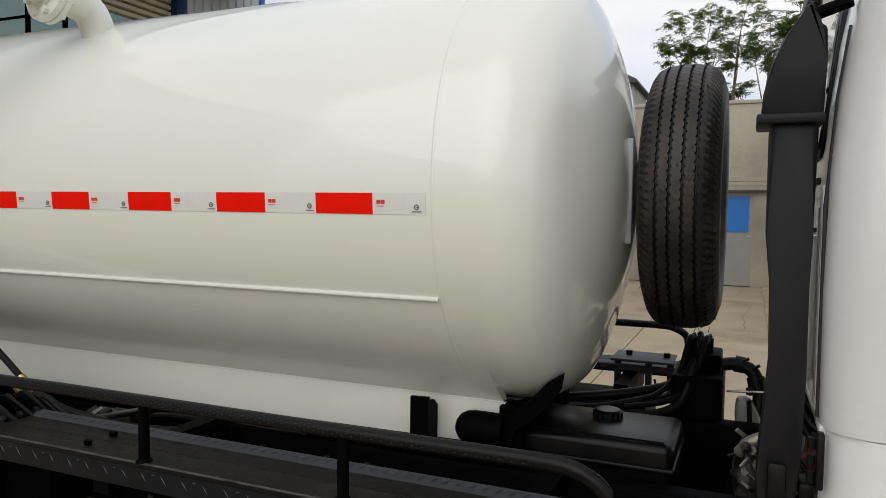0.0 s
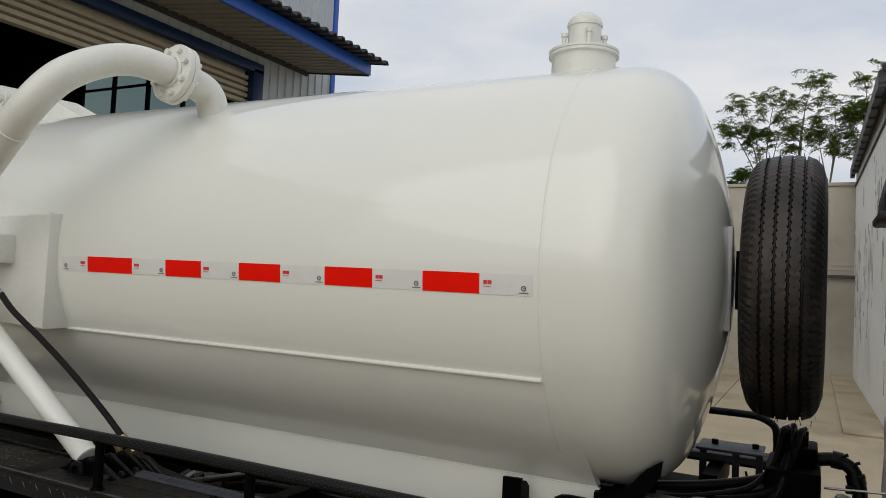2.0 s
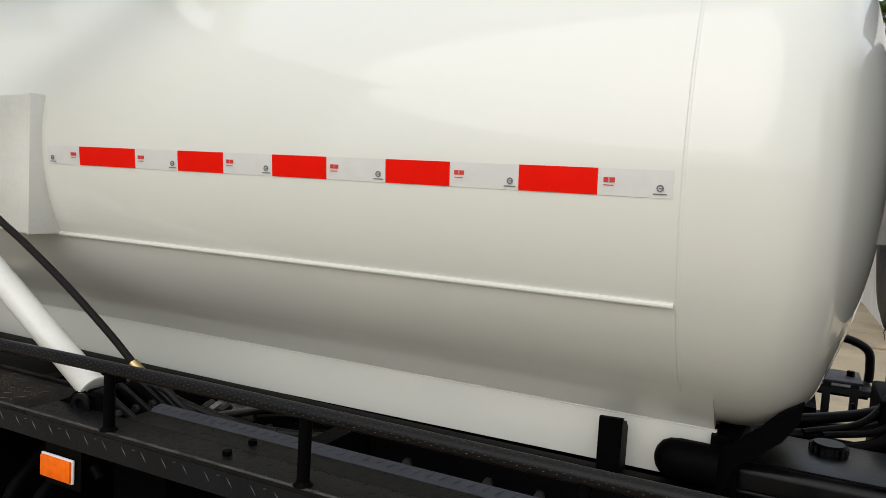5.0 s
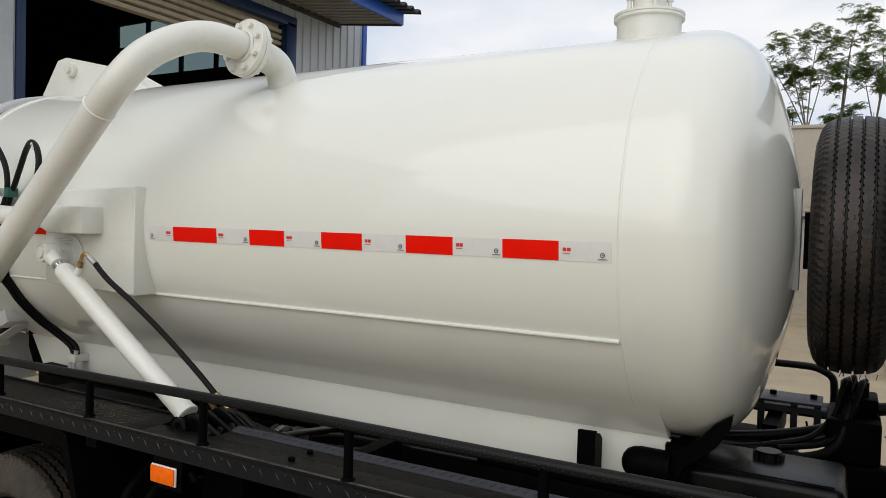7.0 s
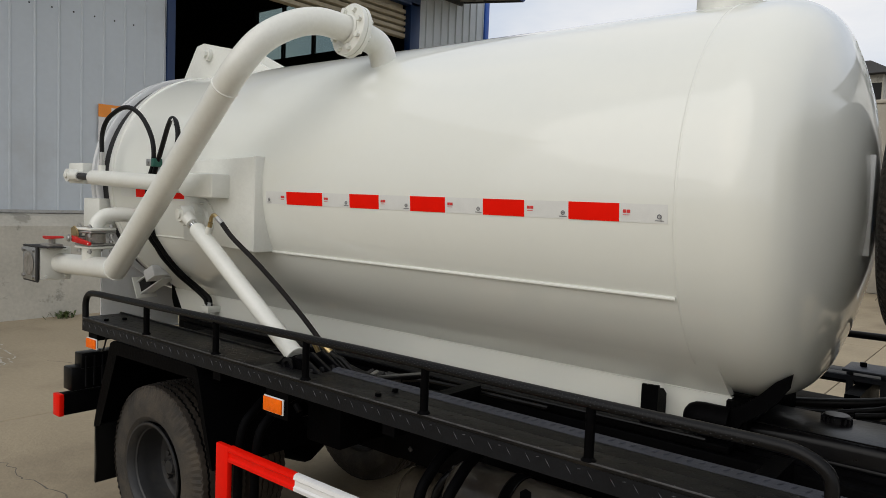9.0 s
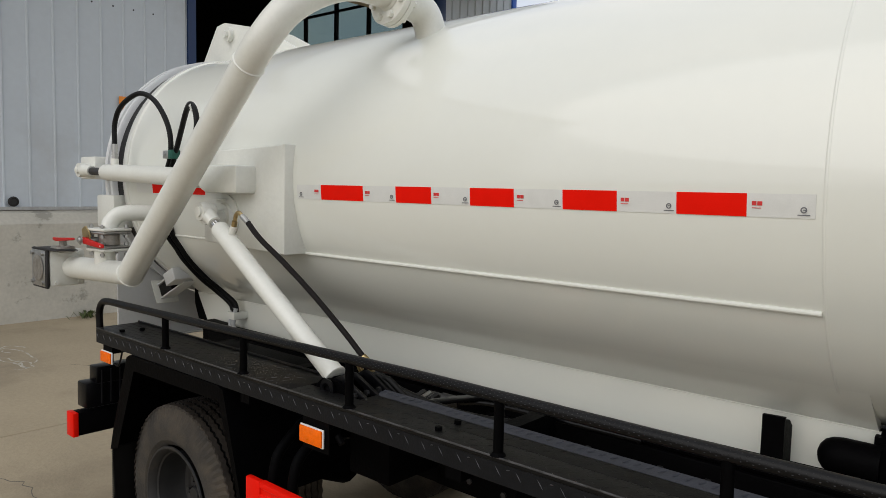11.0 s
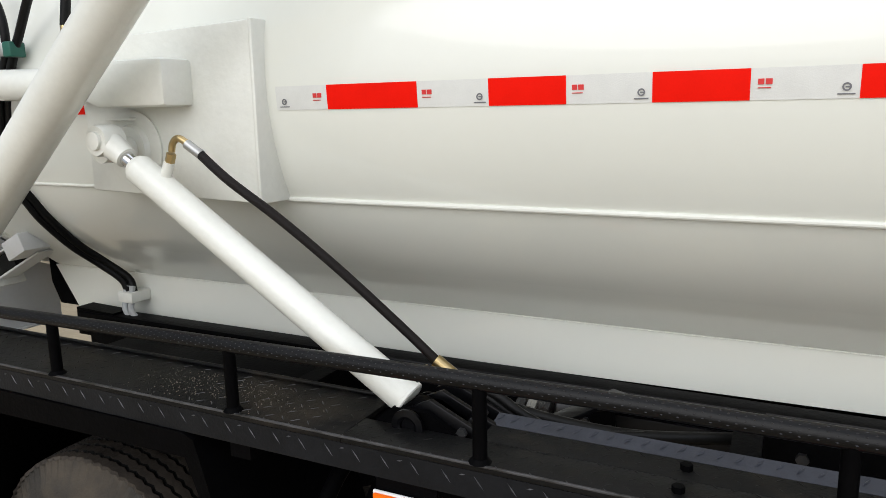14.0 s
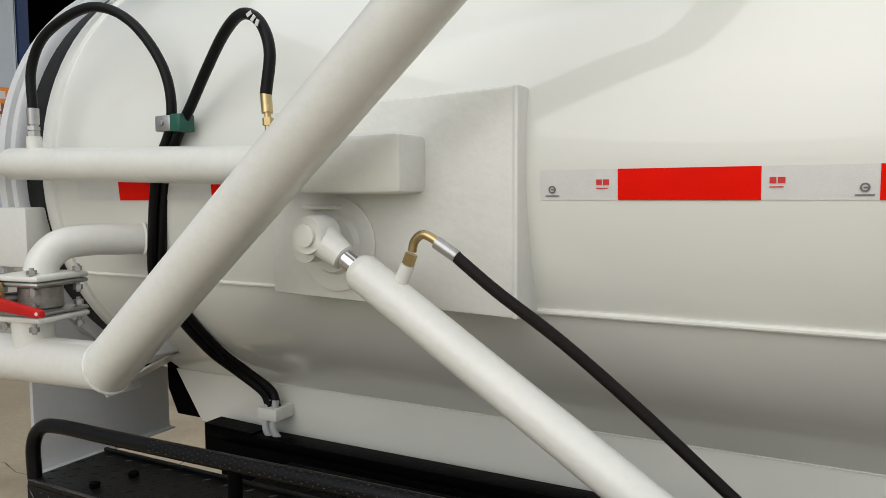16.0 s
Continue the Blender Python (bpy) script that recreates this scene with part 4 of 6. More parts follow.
part("insert", B((-4.066, 2.220, 1.720), (-4.034, 2.263, 1.758), 0.004), GREEN, clip)
part("screw", L([(0, 0), (0.006, 0), (0.006, 0.004), (0, 0.005)], along((-4.09, 2.222, 1.740), (-4.09, 1, 1.740)), 10), STEEL, clip)
clamp = part("hose_clamp", B((-4.138, 2.545, 0.988), (-4.074, 2.622, 1.022), 0.004), WHITE_ROUGH, truck, "white hose clamp with two grey stems")
for d in (0.0, 0.026):
    part("stem", T(smooth_path([(-4.118 + d, 2.567, 1.04), (-4.118 + d, 2.560, 1.0), (-4.115 + d, 2.552, 0.965), (-4.098 + d, 2.556, 0.940), (-4.075 + d, 2.56, 0.934)], 5), 0.0095, 12), PANEL_GREY, clamp)

# suction pipe
PR = 0.051
low = Vector((-4.085, 2.065, 1.240))
suction = part("suction_pipe", T([Vector((-3.17, 2.02, 2.0)), low, low + Vector((-0.60, 0, -0.022))], PR, 40, radii=[PR, PR * 1.05, PR]), WHITE_ROUGH, truck, "white steel suction pipe arching over the tank")
mitre = along(low, low + (low - Vector((-3.17, 2.02, 2.0))).normalized() + Vector((-1, 0, -0.04)))
rng = random.Random(12)
bead = []
for k in range(49):
    a = 2 * math.pi * k / 48
    bead.append(mitre @ Vector(((PR * 1.05 + rng.uniform(-0.001, 0.0012)) * math.cos(a), (PR * 1.05 + rng.uniform(-0.001, 0.0012)) * math.sin(a), rng.uniform(-0.0015, 0.0015))))
part("mitre_weld", T(bead, 0.0042, 8, radii=[rng.uniform(0.0034, 0.0052) for _ in bead]), WHITE_ROUGH, suction)
part("bend", T(smooth_path([(-3.20, 2.022, 1.975), (-3.095, 2.02, 2.065), (-3.032, 2.075, 2.165), (-2.992, 2.18, 2.238), (-2.952, 2.28, 2.266), (-2.906, 2.396, 2.251)], 10), PR, 32), WHITE_ROUGH, suction)
part("weld_ring", L([(PR, -0.004), (PR + 0.004, 0), (PR, 0.004)], along((-3.17, 2.02, 2.0), (-3.08, 2.016, 2.074)), 28), WHITE_ROUGH, suction)
F0 = Vector((-2.906, 2.398, 2.250))
F1 = F0 + Vector((0.12, 0.97, -0.14)).normalized()
fl = along(F0, F1)
flange = part("flange", L([(0, -0.018), (0.099, -0.018), (0.101, -0.016), (0.101, 0.0), (0.098, 0.001), (0.098, 0.004), (0.101, 0.005), (0.101, 0.020), (0.099, 0.022), (0, 0.022)], fl, 40), WHITE_ROUGH, suction)
for k in range(8):
    a = 2 * math.pi * (k + 0.5) / 8
    bm = bmesh.new()
    for s in (-1, 1):
        c = fl @ Vector((0.080 * math.cos(a), 0.080 * math.sin(a), 0.020 if s > 0 else -0.016))
        e = fl @ Vector((0.080 * math.cos(a), 0.080 * math.sin(a), 1.0 * s))
        bolt(bm, c, e, 0.012, 0.016)
    tube(bm, [fl @ Vector((0.080 * math.cos(a), 0.080 * math.sin(a), h)) for h in (-0.03, 0.03)], 0.005, 6)
    part("bolt", bm, WHITE_ROUGH, suction)
part("weld_ring", L([(PR, -0.006), (PR + 0.006, -0.002), (PR, 0.006)], along(F0 - (F1 - F0) * 0.022, F0 - (F1 - F0)), 28), WHITE_ROUGH, suction)
part("neck", T(smooth_path([F0 + Vector((0.002, 0.014, -0.006)), (-2.892, 2.465, 2.236), (-2.880, 2.520, 2.212), (-2.874, 2.548, 2.15), (-2.872, 2.554, 2.05)], 8), PR + 0.002, 32), WHITE_ROUGH, suction)

# elbow, butterfly valves and end flange at the rear
VX, VY = -4.325, 2.085
valve = part("valve", L([(0, 1.332), (0.040, 1.332), (0.040, 1.342), (0.045, 1.345), (0.045, 1.388), (0.040, 1.392), (0, 1.392)], Matrix.Translation((VX, VY, 0)), 28), CAST, truck, "grey butterfly valve with a red lever")
for z0, z1, m in ((1.405, 1.418, WHITE_ROUGH), (1.393, 1.404, STEEL), (1.332, 1.342, STEEL), (1.318, 1.331, WHITE_ROUGH)):
    part("flange_plate", B((VX - 0.068, VY - 0.068, z0), (VX + 0.068, VY + 0.068, z1), 0.006, Matrix.Rotation(radians(8), 4, "Z")), m, valve)
for sx in (-1, 1):
    for sy in (-1, 1):
        for zs in (((1.30, 1.31), (1.345, 1.356)), ((1.378, 1.389), (1.420, 1.430))):
            bm = bmesh.new()
            for z0, z1 in zs:
                lathe(bm, [(0, z0), (0.010, z0), (0.010, z1), (0, z1)], Matrix.Translation((VX + sx * 0.052, VY + sy * 0.052, 0)), 6)
            tube(bm, [(VX + sx * 0.052, VY + sy * 0.052, zs[0][0] - 0.005), (VX + sx * 0.052, VY + sy * 0.052, zs[1][1] + 0.005)], 0.005, 8)
            part("bolt", bm, STEEL, valve)
part("lock_plate", P([(-4.40, 1.365), (-4.33, 1.37), (-4.34, 1.40), (-4.375, 1.425), (-4.41, 1.41)], "y", 2.005, 2.011), BRASS, valve, "yellow plated locking plate")
part("lever", P([(-4.39, 1.355), (-4.375, 1.350), (-4.20, 1.340), (-4.188, 1.343), (-4.188, 1.355), (-4.20, 1.359), (-4.375, 1.378), (-4.39, 1.375)], "y", 1.990, 2.004, 0.003), LEVER_RED, valve, "red lever handle")
part("lever_hub", L([(0, 0), (0.013, 0), (0.013, 0.032), (0.010, 0.036), (0, 0.036)], along((-4.381, 2.012, 1.364), (-4.381, 1.0, 1.364)), 14), STEEL, valve)
part("lever_stem", T([(VX - 0.03, VY, 1.366), (-4.381, 2.0, 1.364)], 0.012, 12), STEEL, valve)
part("lever_dot", L([(0, 0), (0.004, 0), (0.003, 0.002), (0, 0.002)], along((-4.196, 1.990, 1.350), (-4.196, 1, 1.350)), 10), BAR_WHITE, valve)
part("washer", L([(0.010, 0), (0.020, 0), (0.020, 0.004), (0.010, 0.004)], along((-4.381, 1.989, 1.364), (-4.381, 1.0, 1.364)), 18), STEEL, valve)
elbow = part("tank_elbow", T(smooth_path([(-4.21, 2.33, 1.480), (-4.255, 2.25, 1.482), (-4.285, 2.18, 1.484), (-4.308, 2.125, 1.476), (-4.322, 2.095, 1.445), (-4.325, 2.085, 1.415)], 8), 0.035, 28), WHITE_ROUGH, truck, "white pipe elbow welded to the tank")
part("weld_ring", L([(0.034, -0.006), (0.042, 0), (0.034, 0.006)], along((-4.238, 2.285, 1.481), (-4.27, 2.22, 1.483)), 28), WHITE_ROUGH, elbow)
part("tee", L([(0.042, 1.24), (0.042, 1.318)], Matrix.Translation((VX, VY - 0.02, 0)), 28), WHITE_ROUGH, elbow)
part("outlet_body", B((-4.80, 1.962, 1.135), (-4.652, 2.115, 1.302), 0.008), WHITE_ROUGH, elbow, "white square outlet body")
part("outlet_plate", B((-4.822, 1.946, 1.124), (-4.652, 1.9615, 1.310), 0.007), HUB, elbow, "dark rimmed outlet flange")
part("outlet_face", B((-4.815, 1.9435, 1.134), (-4.664, 1.9458, 1.300), 0.001), STEEL, elbow, "bare steel outlet face")
part("outlet_dish", L([(0.055, 0.0), (0.061, 0.003), (0.055, 0.005), (0.030, 0.001), (0, 0.0005)], along((-4.738, 1.9433, 1.217), (-4.738, 1.0, 1.217)), 28), CAST, elbow)
for x in (-4.800, -4.680):
    for z in (1.152, 1.284):
        part("outlet_bolt", bolt(bmesh.new(), (x, 1.9433, z), (x, 1, z), 0.010, 0.010), STEEL, elbow)
for y, z in ((1.99, 1.152), (2.09, 1.152), (2.09, 1.285)):
    part("side_bolt", bolt(bmesh.new(), (-4.652, y, z), (0, y, z), 0.009, 0.009), WHITE_ROUGH, elbow)
part("top_strip", B((-4.82, 1.944, 1.3035), (-4.56, 2.05, 1.3075), 0.001), HUB, elbow)
v2 = part("valve", B((-4.73, 1.99, 1.29), (-4.63, 2.07, 1.318), 0.01), CAST, truck, "grey butterfly valve with a red lever")
part("stem", T([(-4.68, 2.03, 1.30), (-4.68, 2.03, 1.35)], 0.016, 12), CAST, v2)
part("lever", P([(-4.70, 1.345), (-4.66, 1.342), (-4.49, 1.356), (-4.478, 1.361), (-4.49, 1.368), (-4.66, 1.358), (-4.70, 1.358)], "y", 1.992, 2.006, 0.003), LEVER_RED, v2)
# door latch under the rim: two channel flanges, a rubber block and an end plate
LM = along((-4.42, 2.515, 1.175), (-4.70, 2.500, 1.035))
bm = bmesh.new()
for lo, hi in (((-0.038, -0.040, 0), (0.038, -0.032, 0.27)), ((-0.038, 0.032, 0), (0.038, 0.040, 0.27)), ((-0.038, -0.032, 0.0), (-0.030, 0.032, 0.27))):
    box(bm, lo, hi, 0.002, seg=1)
bm.transform(LM)
latch = part("door_latch", bm, GREY_WHITE, truck, "grey welded door latch channel")
bm = B((-0.060, -0.062, 0.235), (0.062, 0.062, 0.243), 0.002)
bm.transform(LM)
part("end_plate", bm, WHITE_ROUGH, latch)
bm = B((-0.028, -0.028, 0.13), (0.030, 0.028, 0.234))
bm.transform(LM)
part("rubber_block", bm, HOSE, latch)
bm = B((-0.02, -0.031, -0.03), (0.10, 0.031, 0.06), 0.004)
bm.transform(LM)
part("weld_foot", bm, GREY_WHITE, latch)
# hinge on top of the rim
hinge = part("door_hinge", P([(-4.80, 2.22), (-4.63, 2.445), (-4.56, 2.455), (-4.23, 2.385), (-3.95, 2.262), (-3.95, 2.22)], "y", 2.80, 2.82, 0.004), WHITE_ROUGH, truck, "white welded door hinge bracket")
part("hinge_plate", P([(-4.80, 2.22), (-4.63, 2.445), (-4.56, 2.455), (-4.23, 2.385), (-3.95, 2.262), (-3.95, 2.22)], "y", 2.97, 2.99, 0.004), WHITE_ROUGH, hinge)
part("hinge_pin", T([(-4.50, 2.775, 2.385), (-4.50, 3.0, 2.385)], 0.035, 20), WHITE_ROUGH, hinge)
part("hinge_nut", T([(-4.50, 2.76, 2.385), (-4.50, 2.78, 2.385)], 0.020, 6), WHITE_ROUGH, hinge)

# white saddle skirt under the tank, both sides, with a folded top flange that meets the tank
for s in (1, -1):
    def my(y):
        return y if s > 0 else 2 * YC - y
    skirt = part("saddle_skirt", P([(-4.52, 1.068), (-4.42, 0.922), (-1.492, 0.948), (-1.47, 1.068)], "y", *sorted((my(2.620), my(2.632)))), WHITE, truck, "white sheet skirt between tank and chassis")
    fl = []
    for k in range(13):
        y = 2.43 + (2.6185 - 2.43) * k / 12
        fl.append((my(y), ZC - math.sqrt(R * R - (y - YC) ** 2) + 0.0025 * (1 - k / 12) - 0.0264 * (k / 12) ** 2.2))
    part("top_flange", P(fl + [(my(2.650), 1.070), (my(2.56), 1.16), (my(2.47), 1.23)], "x", -4.50, -1.475), WHITE, skirt)
    part("lap_weld", T([(-4.50, my(2.6185), 1.068), (-1.475, my(2.6185), 1.068)], 0.0022, 6), WHITE_ROUGH, skirt)
# white panel in light grey, which puts its shade into the colour
part("rear_panel", P([(2.30, 0.82), (2.76, 0.82), (2.76, 1.02), (2.60, 1.085), (2.45, 1.185), (2.30, 1.395)], "x", -4.732, -4.717, 0.003), GREY_WHITE, truck, "white rear panel under the tank, its shade painted in as light grey")
part("panel_fold", B((-4.717, 2.30, 0.820), (-4.690, 2.758, 0.826), 0.001), GREY_WHITE, truck)
# black sheet put in so the gap beside the skirt stays dark
part("gap_shade_sheet", P([(-4.535, 0.925), (-4.40, 0.925), (-4.42, 1.09), (-4.575, 1.105), (-4.572, 1.00)], "y", 2.634, 2.642), BLACK, truck, "black sheet added behind the skirt to darken the gap")

# chassis
chassis = part("chassis_rail", B((-4.24, 2.51, 0.70), (1.6, 2.585, 0.925), 0.006), BLACK, truck, "black steel ladder chassis")
part("rail", B((-4.24, 3.175, 0.70), (1.6, 3.25, 0.925), 0.006), BLACK, chassis)
for x in (-4.18, -3.69, -2.9, -2.1, -1.2, -0.2, 0.8):
    part("cross_member", B((x - 0.04, 2.585, 0.74), (x + 0.04, 3.175, 0.90)), BLACK, chassis)
for x in (-2.86, -2.62, -2.41, -2.18, -1.96, -1.83):
    part("rail_bolt", bolt(bmesh.new(), (x, 2.51, 0.872), (x, 1, 0.872), 0.013, 0.012), RIM, chassis)
part("rail_plate", B((-2.55, 2.498, 0.80), (-2.30, 2.509, 0.905), 0.003), BLACK_GLOSS, chassis)
part("pipe_run", T([(-3.2, 2.50, 0.955), (-2.4, 2.50, 0.957), (-1.5, 2.505, 0.960)], 0.006, 8), BLACK_GLOSS, chassis)
part("subframe", B((-4.30, 2.52, 0.927), (-1.44, 2.588, 0.949), 0.003), BLACK, chassis)
part("propshaft", T([(-3.6, YC, 0.50), (0.2, YC, 0.62)], 0.045, 16), BLACK, chassis)
part("axle", T([(-3.73, 2.25, 0.385), (-3.73, 3.51, 0.385)], 0.065, 20), BLACK, chassis)
part("differential", L([(0, -0.2), (0.10, -0.16), (0.17, 0), (0.10, 0.16), (0, 0.2)], along((-3.73, YC, 0.385), (-3.73, 5, 0.385)), 20), BLACK, chassis)
part("leaf_spring", P(strip([(-4.35, 0.66), (-4.0, 0.54), (-3.69, 0.50), (-3.38, 0.54), (-3.05, 0.66)], 0.05), "y", 2.46, 2.53), BLACK, chassis)
part("tank_bracket", P([(-1.713, 0.90), (-1.660, 0.90), (-1.660, 1.079), (-1.713, 1.077)], "y", 2.533, 2.545), BLACK, chassis)
part("bracket_gusset", P([(2.545, 0.90), (2.60, 0.90), (2.60, 1.045), (2.575, 1.065), (2.545, 1.070)], "x", -1.672, -1.660), BLACK, chassis)
part("tank_bracket", P([(-4.31, 0.87), (-4.14, 0.87), (-4.14, 0.955), (-4.31, 0.960)], "y", 2.525, 2.588), BLACK, chassis)
for y in (2.572, 2 * YC - 2.600):
    part("cradle_horn", P([(-1.50, 0.94), (-1.50, 1.030), (-1.43, 1.06), (-1.385, 1.098), (-1.345, 1.142), (-1.304, 1.170), (-1.310, 1.128), (-1.340, 1.082), (-1.385, 1.040), (-1.425, 1.010), (-1.45, 0.94)], "y", y, y + 0.028), BLACK, chassis)
part("cradle", P([(2.60, 0.93), (2.60, 1.06), (2.66, 1.066), (2.75, 1.036), (YC, 1.022), (3.01, 1.036), (3.10, 1.066), (3.16, 1.06), (3.16, 0.93)], "x", -1.48, -1.42), BLACK, chassis)
part("cross_tube", T([(-1.592, 2.575, 1.002), (-1.588, 2.575, 1.002), (-1.578, 2.575, 1.002), (-1.562, 2.575, 1.002), (-1.54, 2.575, 1.002), (-1.46, 2.58, 1.0)], 0.046, 28, radii=[0.010, 0.022, 0.035, 0.043, 0.046, 0.046]), BLACK, chassis)
part("muffler", T([(-2.672, 2.58, 0.450), (-2.664, 2.58, 0.450), (-2.650, 2.58, 0.450), (-2.15, 2.58, 0.450), (-2.13, 2.58, 0.450)], 0.10, 32, radii=[0.085, 0.097, 0.10, 0.10, 0.075]), MUFFLER, chassis, "rusty exhaust muffler")
for x in (-2.655, -2.30):
    part("muffler_seam", L([(0.100, -0.004), (0.1035, -0.003), (0.1035, 0.003), (0.100, 0.004)], along((x, 2.58, 0.450), (0, 2.58, 0.450)), 32), MUFFLER, chassis)
part("frame_plate", B((-2.76, 2.500, 0.605), (-1.40, 2.5095, 0.799), 0.003), BLACK, chassis)
for x, z in ((-2.61, 0.655), (-2.47, 0.650), (-2.394, 0.640), (-2.20, 0.650), (-1.96, 0.655)):
    part("rail_bolt", bolt(bmesh.new(), (x, 2.5005, z), (x, 1, z), 0.010, 0.008), RIM, chassis)
for k in (0, 1):
    part("drop_pipe", T(smooth_path([(-2.26 + 0.05 * k, 2.47, 0.655), (-2.345 + 0.045 * k, 2.44, 0.650), (-2.395 + 0.04 * k, 2.415, 0.590), (-2.412 + 0.04 * k, 2.40, 0.50), (-2.415 + 0.04 * k, 2.40, 0.38)], 7), 0.0175, 16), BLACK_GLOSS, chassis)
part("exhaust_pipe", T(smooth_path([(-2.14, 2.58, 0.45), (-1.8, 2.60, 0.48), (-1.4, 2.66, 0.60), (-0.8, 2.70, 0.62)], 6), 0.035, 14), MUFFLER, chassis)
# the next two boxes are added to block light under the truck
part("far_shade_box", B((-3.25, 3.26, 0.20), (-1.20, 3.74, 0.88), 0.012), BLACK, chassis, "black box added on the far side to shade the ground")
part("mid_shade_box", B((-3.12, 2.60, 0.54), (-2.75, 3.16, 0.70), 0.03), BLACK, chassis, "black box added between the rails to shade the ground")
part("vacuum_pump", B((-2.05, 2.72, 0.46), (-1.50, 3.10, 0.88), 0.03), BLACK, chassis)


# ---- side walkways with hand rails ----
def mirror(y, s):
    return y if s > 0 else 2 * YC - y


def ybox(x0, x1, y0, y1, z0, z1, s, bevel=0.0):
    a, b = sorted((mirror(y0, s), mirror(y1, s)))
    return B((x0, a, z0), (x1, b, z1), bevel)


POSTS = (-3.70, -3.187, -2.664, -2.140, -1.612)


def rail_z(x):
    """Height of the hand rail, which sags a little towards its rear end."""
    return 1.138 - 0.0115 * max(0.0, -2.5 - x)


def walkway(s):
    w = part("walkway", ybox(-4.27, -2.93, 2.0, 2.185, 0.985, 0.998, s, 0.002), TREAD, truck, "black tread-plate side walkway with a low hand rail")
    part("deck", ybox(-2.93, -1.08, 2.0, 2.085, 0.985, 0.998, s, 0.002), TREAD, w)
    part("deck", ybox(-2.70, -1.08, 2.085, 2.185, 0.985, 0.998, s, 0.002), TREAD, w)
    part("side_face", ybox(-4.27, -1.08, 2.0, 2.006, 0.935, 0.985, s), FACE, w)
    part("end_face", ybox(-4.27, -4.264, 2.006, 2.185, 0.935, 0.985, s), TREAD, w)
    lip = [(mirror(y, s), z) for y, z in ((2.152, 0.9985), (2.190, 1.007), (2.194, 1.003), (2.194, 0.985), (2.152, 0.985))]
    part("inner_lip", P(lip, "x", -2.70, -1.08), LIP, w, "inner lip of tread plate, sky reflection painted in as bluish grey")
    part("inner_lip", ybox(-4.27, -2.96, 2.180, 2.190, 0.998, 1.006, s, 0.003), TREAD, w)
    part("edge_wear", ybox(-4.268, -1.082, 1.9985, 2.0035, 0.9945, 0.9988, s, 0.0012), WORN, w, "paint worn off along the outer edge")
    for x, y1 in ((-4.20, 2.18), (-3.20, 2.44), (-2.30, 2.44), (-1.30, 2.44)):
        part("bearer", ybox(x, x + 0.05, 2.01, y1, 0.90, 0.984, s), BLACK, w)
    pts = smooth_path([(-4.262, mirror(2.012, s), 1.0), (-4.262, mirror(2.012, s), 1.065), (-4.237, mirror(2.012, s), 1.104), (-4.18, mirror(2.012, s), rail_z(-4.18)), (-4.0, mirror(2.012, s), rail_z(-4.0))], 6)
    pts += [(x, mirror(2.012, s), rail_z(x)) for x in (-3.4, -2.8, -2.4, -1.6)]
    pts += smooth_path([(-1.22, mirror(2.012, s), 1.140), (-1.15, mirror(2.012, s), 1.135), (-1.095, mirror(2.012, s), 1.105), (-1.085, mirror(2.012, s), 1.05), (-1.085, mirror(2.012, s), 1.0)], 6)
    part("hand_rail", T(pts, 0.0145, 16), RAIL, w)
    for x in POSTS:
        part("post", T([(x, mirror(2.012, s), 0.998), (x, mirror(2.012, s), rail_z(x) - 0.008)], 0.0125, 14), BLACK, w)
        part("post_weld", L([(0.020, 0), (0.013, 0.008)], Matrix.Translation((x, mirror(2.012, s), 0.998)), 12), BLACK, w)
    if s > 0:
        rng = random.Random(4)

        def lozenge(bm, m):
            v = [bm.verts.new(m @ Vector(q)) for q in ((-1, 0, 0), (0, -1, 0), (1, 0, 0), (0, 1, 0), (-0.5, 0, 1), (0.5, 0, 1))]
            for f in ((0, 1, 4), (1, 5, 4), (1, 2, 5), (2, 3, 5), (3, 4, 5), (3, 0, 4)):
                bm.faces.new([v[k] for k in f])

        # raised lozenges: low and painted over on the deck, worn bright on the side face
        deck, face, edge = bmesh.new(), bmesh.new(), bmesh.new()
        for i in range(108):
            x = -4.255 + 0.0295 * i
            for j in range(5):
                y = 2.022 + 0.030 * j
                if y > 2.08 and -2.95 < x < -2.69:
                    continue
                lozenge(deck, Matrix.Translation((x, y, 0.998)) @ Matrix.Rotation(radians(45 if (i + j) % 2 else -45), 4, "Z") @ Matrix.Diagonal((0.0105, 0.0020, 0.0006, 1)))
            if i % 2 == 0:
                up = Matrix.Translation((x, 2.0, 0.966)) @ Matrix.Rotation(radians(52), 4, "Y") @ Matrix.Rotation(radians(90), 4, "X")
                lozenge(face, up @ Matrix.Diagonal((0.0145, 0.0014, 0.0014, 1)))
            elif i % 4 == 1:
                up = Matrix.Translation((x, 2.0, 0.975)) @ Matrix.Rotation(radians(-12), 4, "Y") @ Matrix.Rotation(radians(90), 4, "X")
                lozenge(face, up @ Matrix.Diagonal((0.006, 0.0015, 0.0012, 1)))
            # ticks where the rolled edge cuts the pattern, and a scuffed stretch of deck
            if i % 2:
                lozenge(face, Matrix.Translation((x, 2.0035, 0.9982)) @ Matrix.Rotation(radians(-50), 4, "Z") @ Matrix.Diagonal((0.0075, 0.0013, 0.0008, 1)))
            if x < -2.96 and i % 2:
                lozenge(face, Matrix.Translation((x, 2.166, 0.998)) @ Matrix.Rotation(radians(48), 4, "Z") @ Matrix.Diagonal((0.0105, 0.0016, 0.0009, 1)))
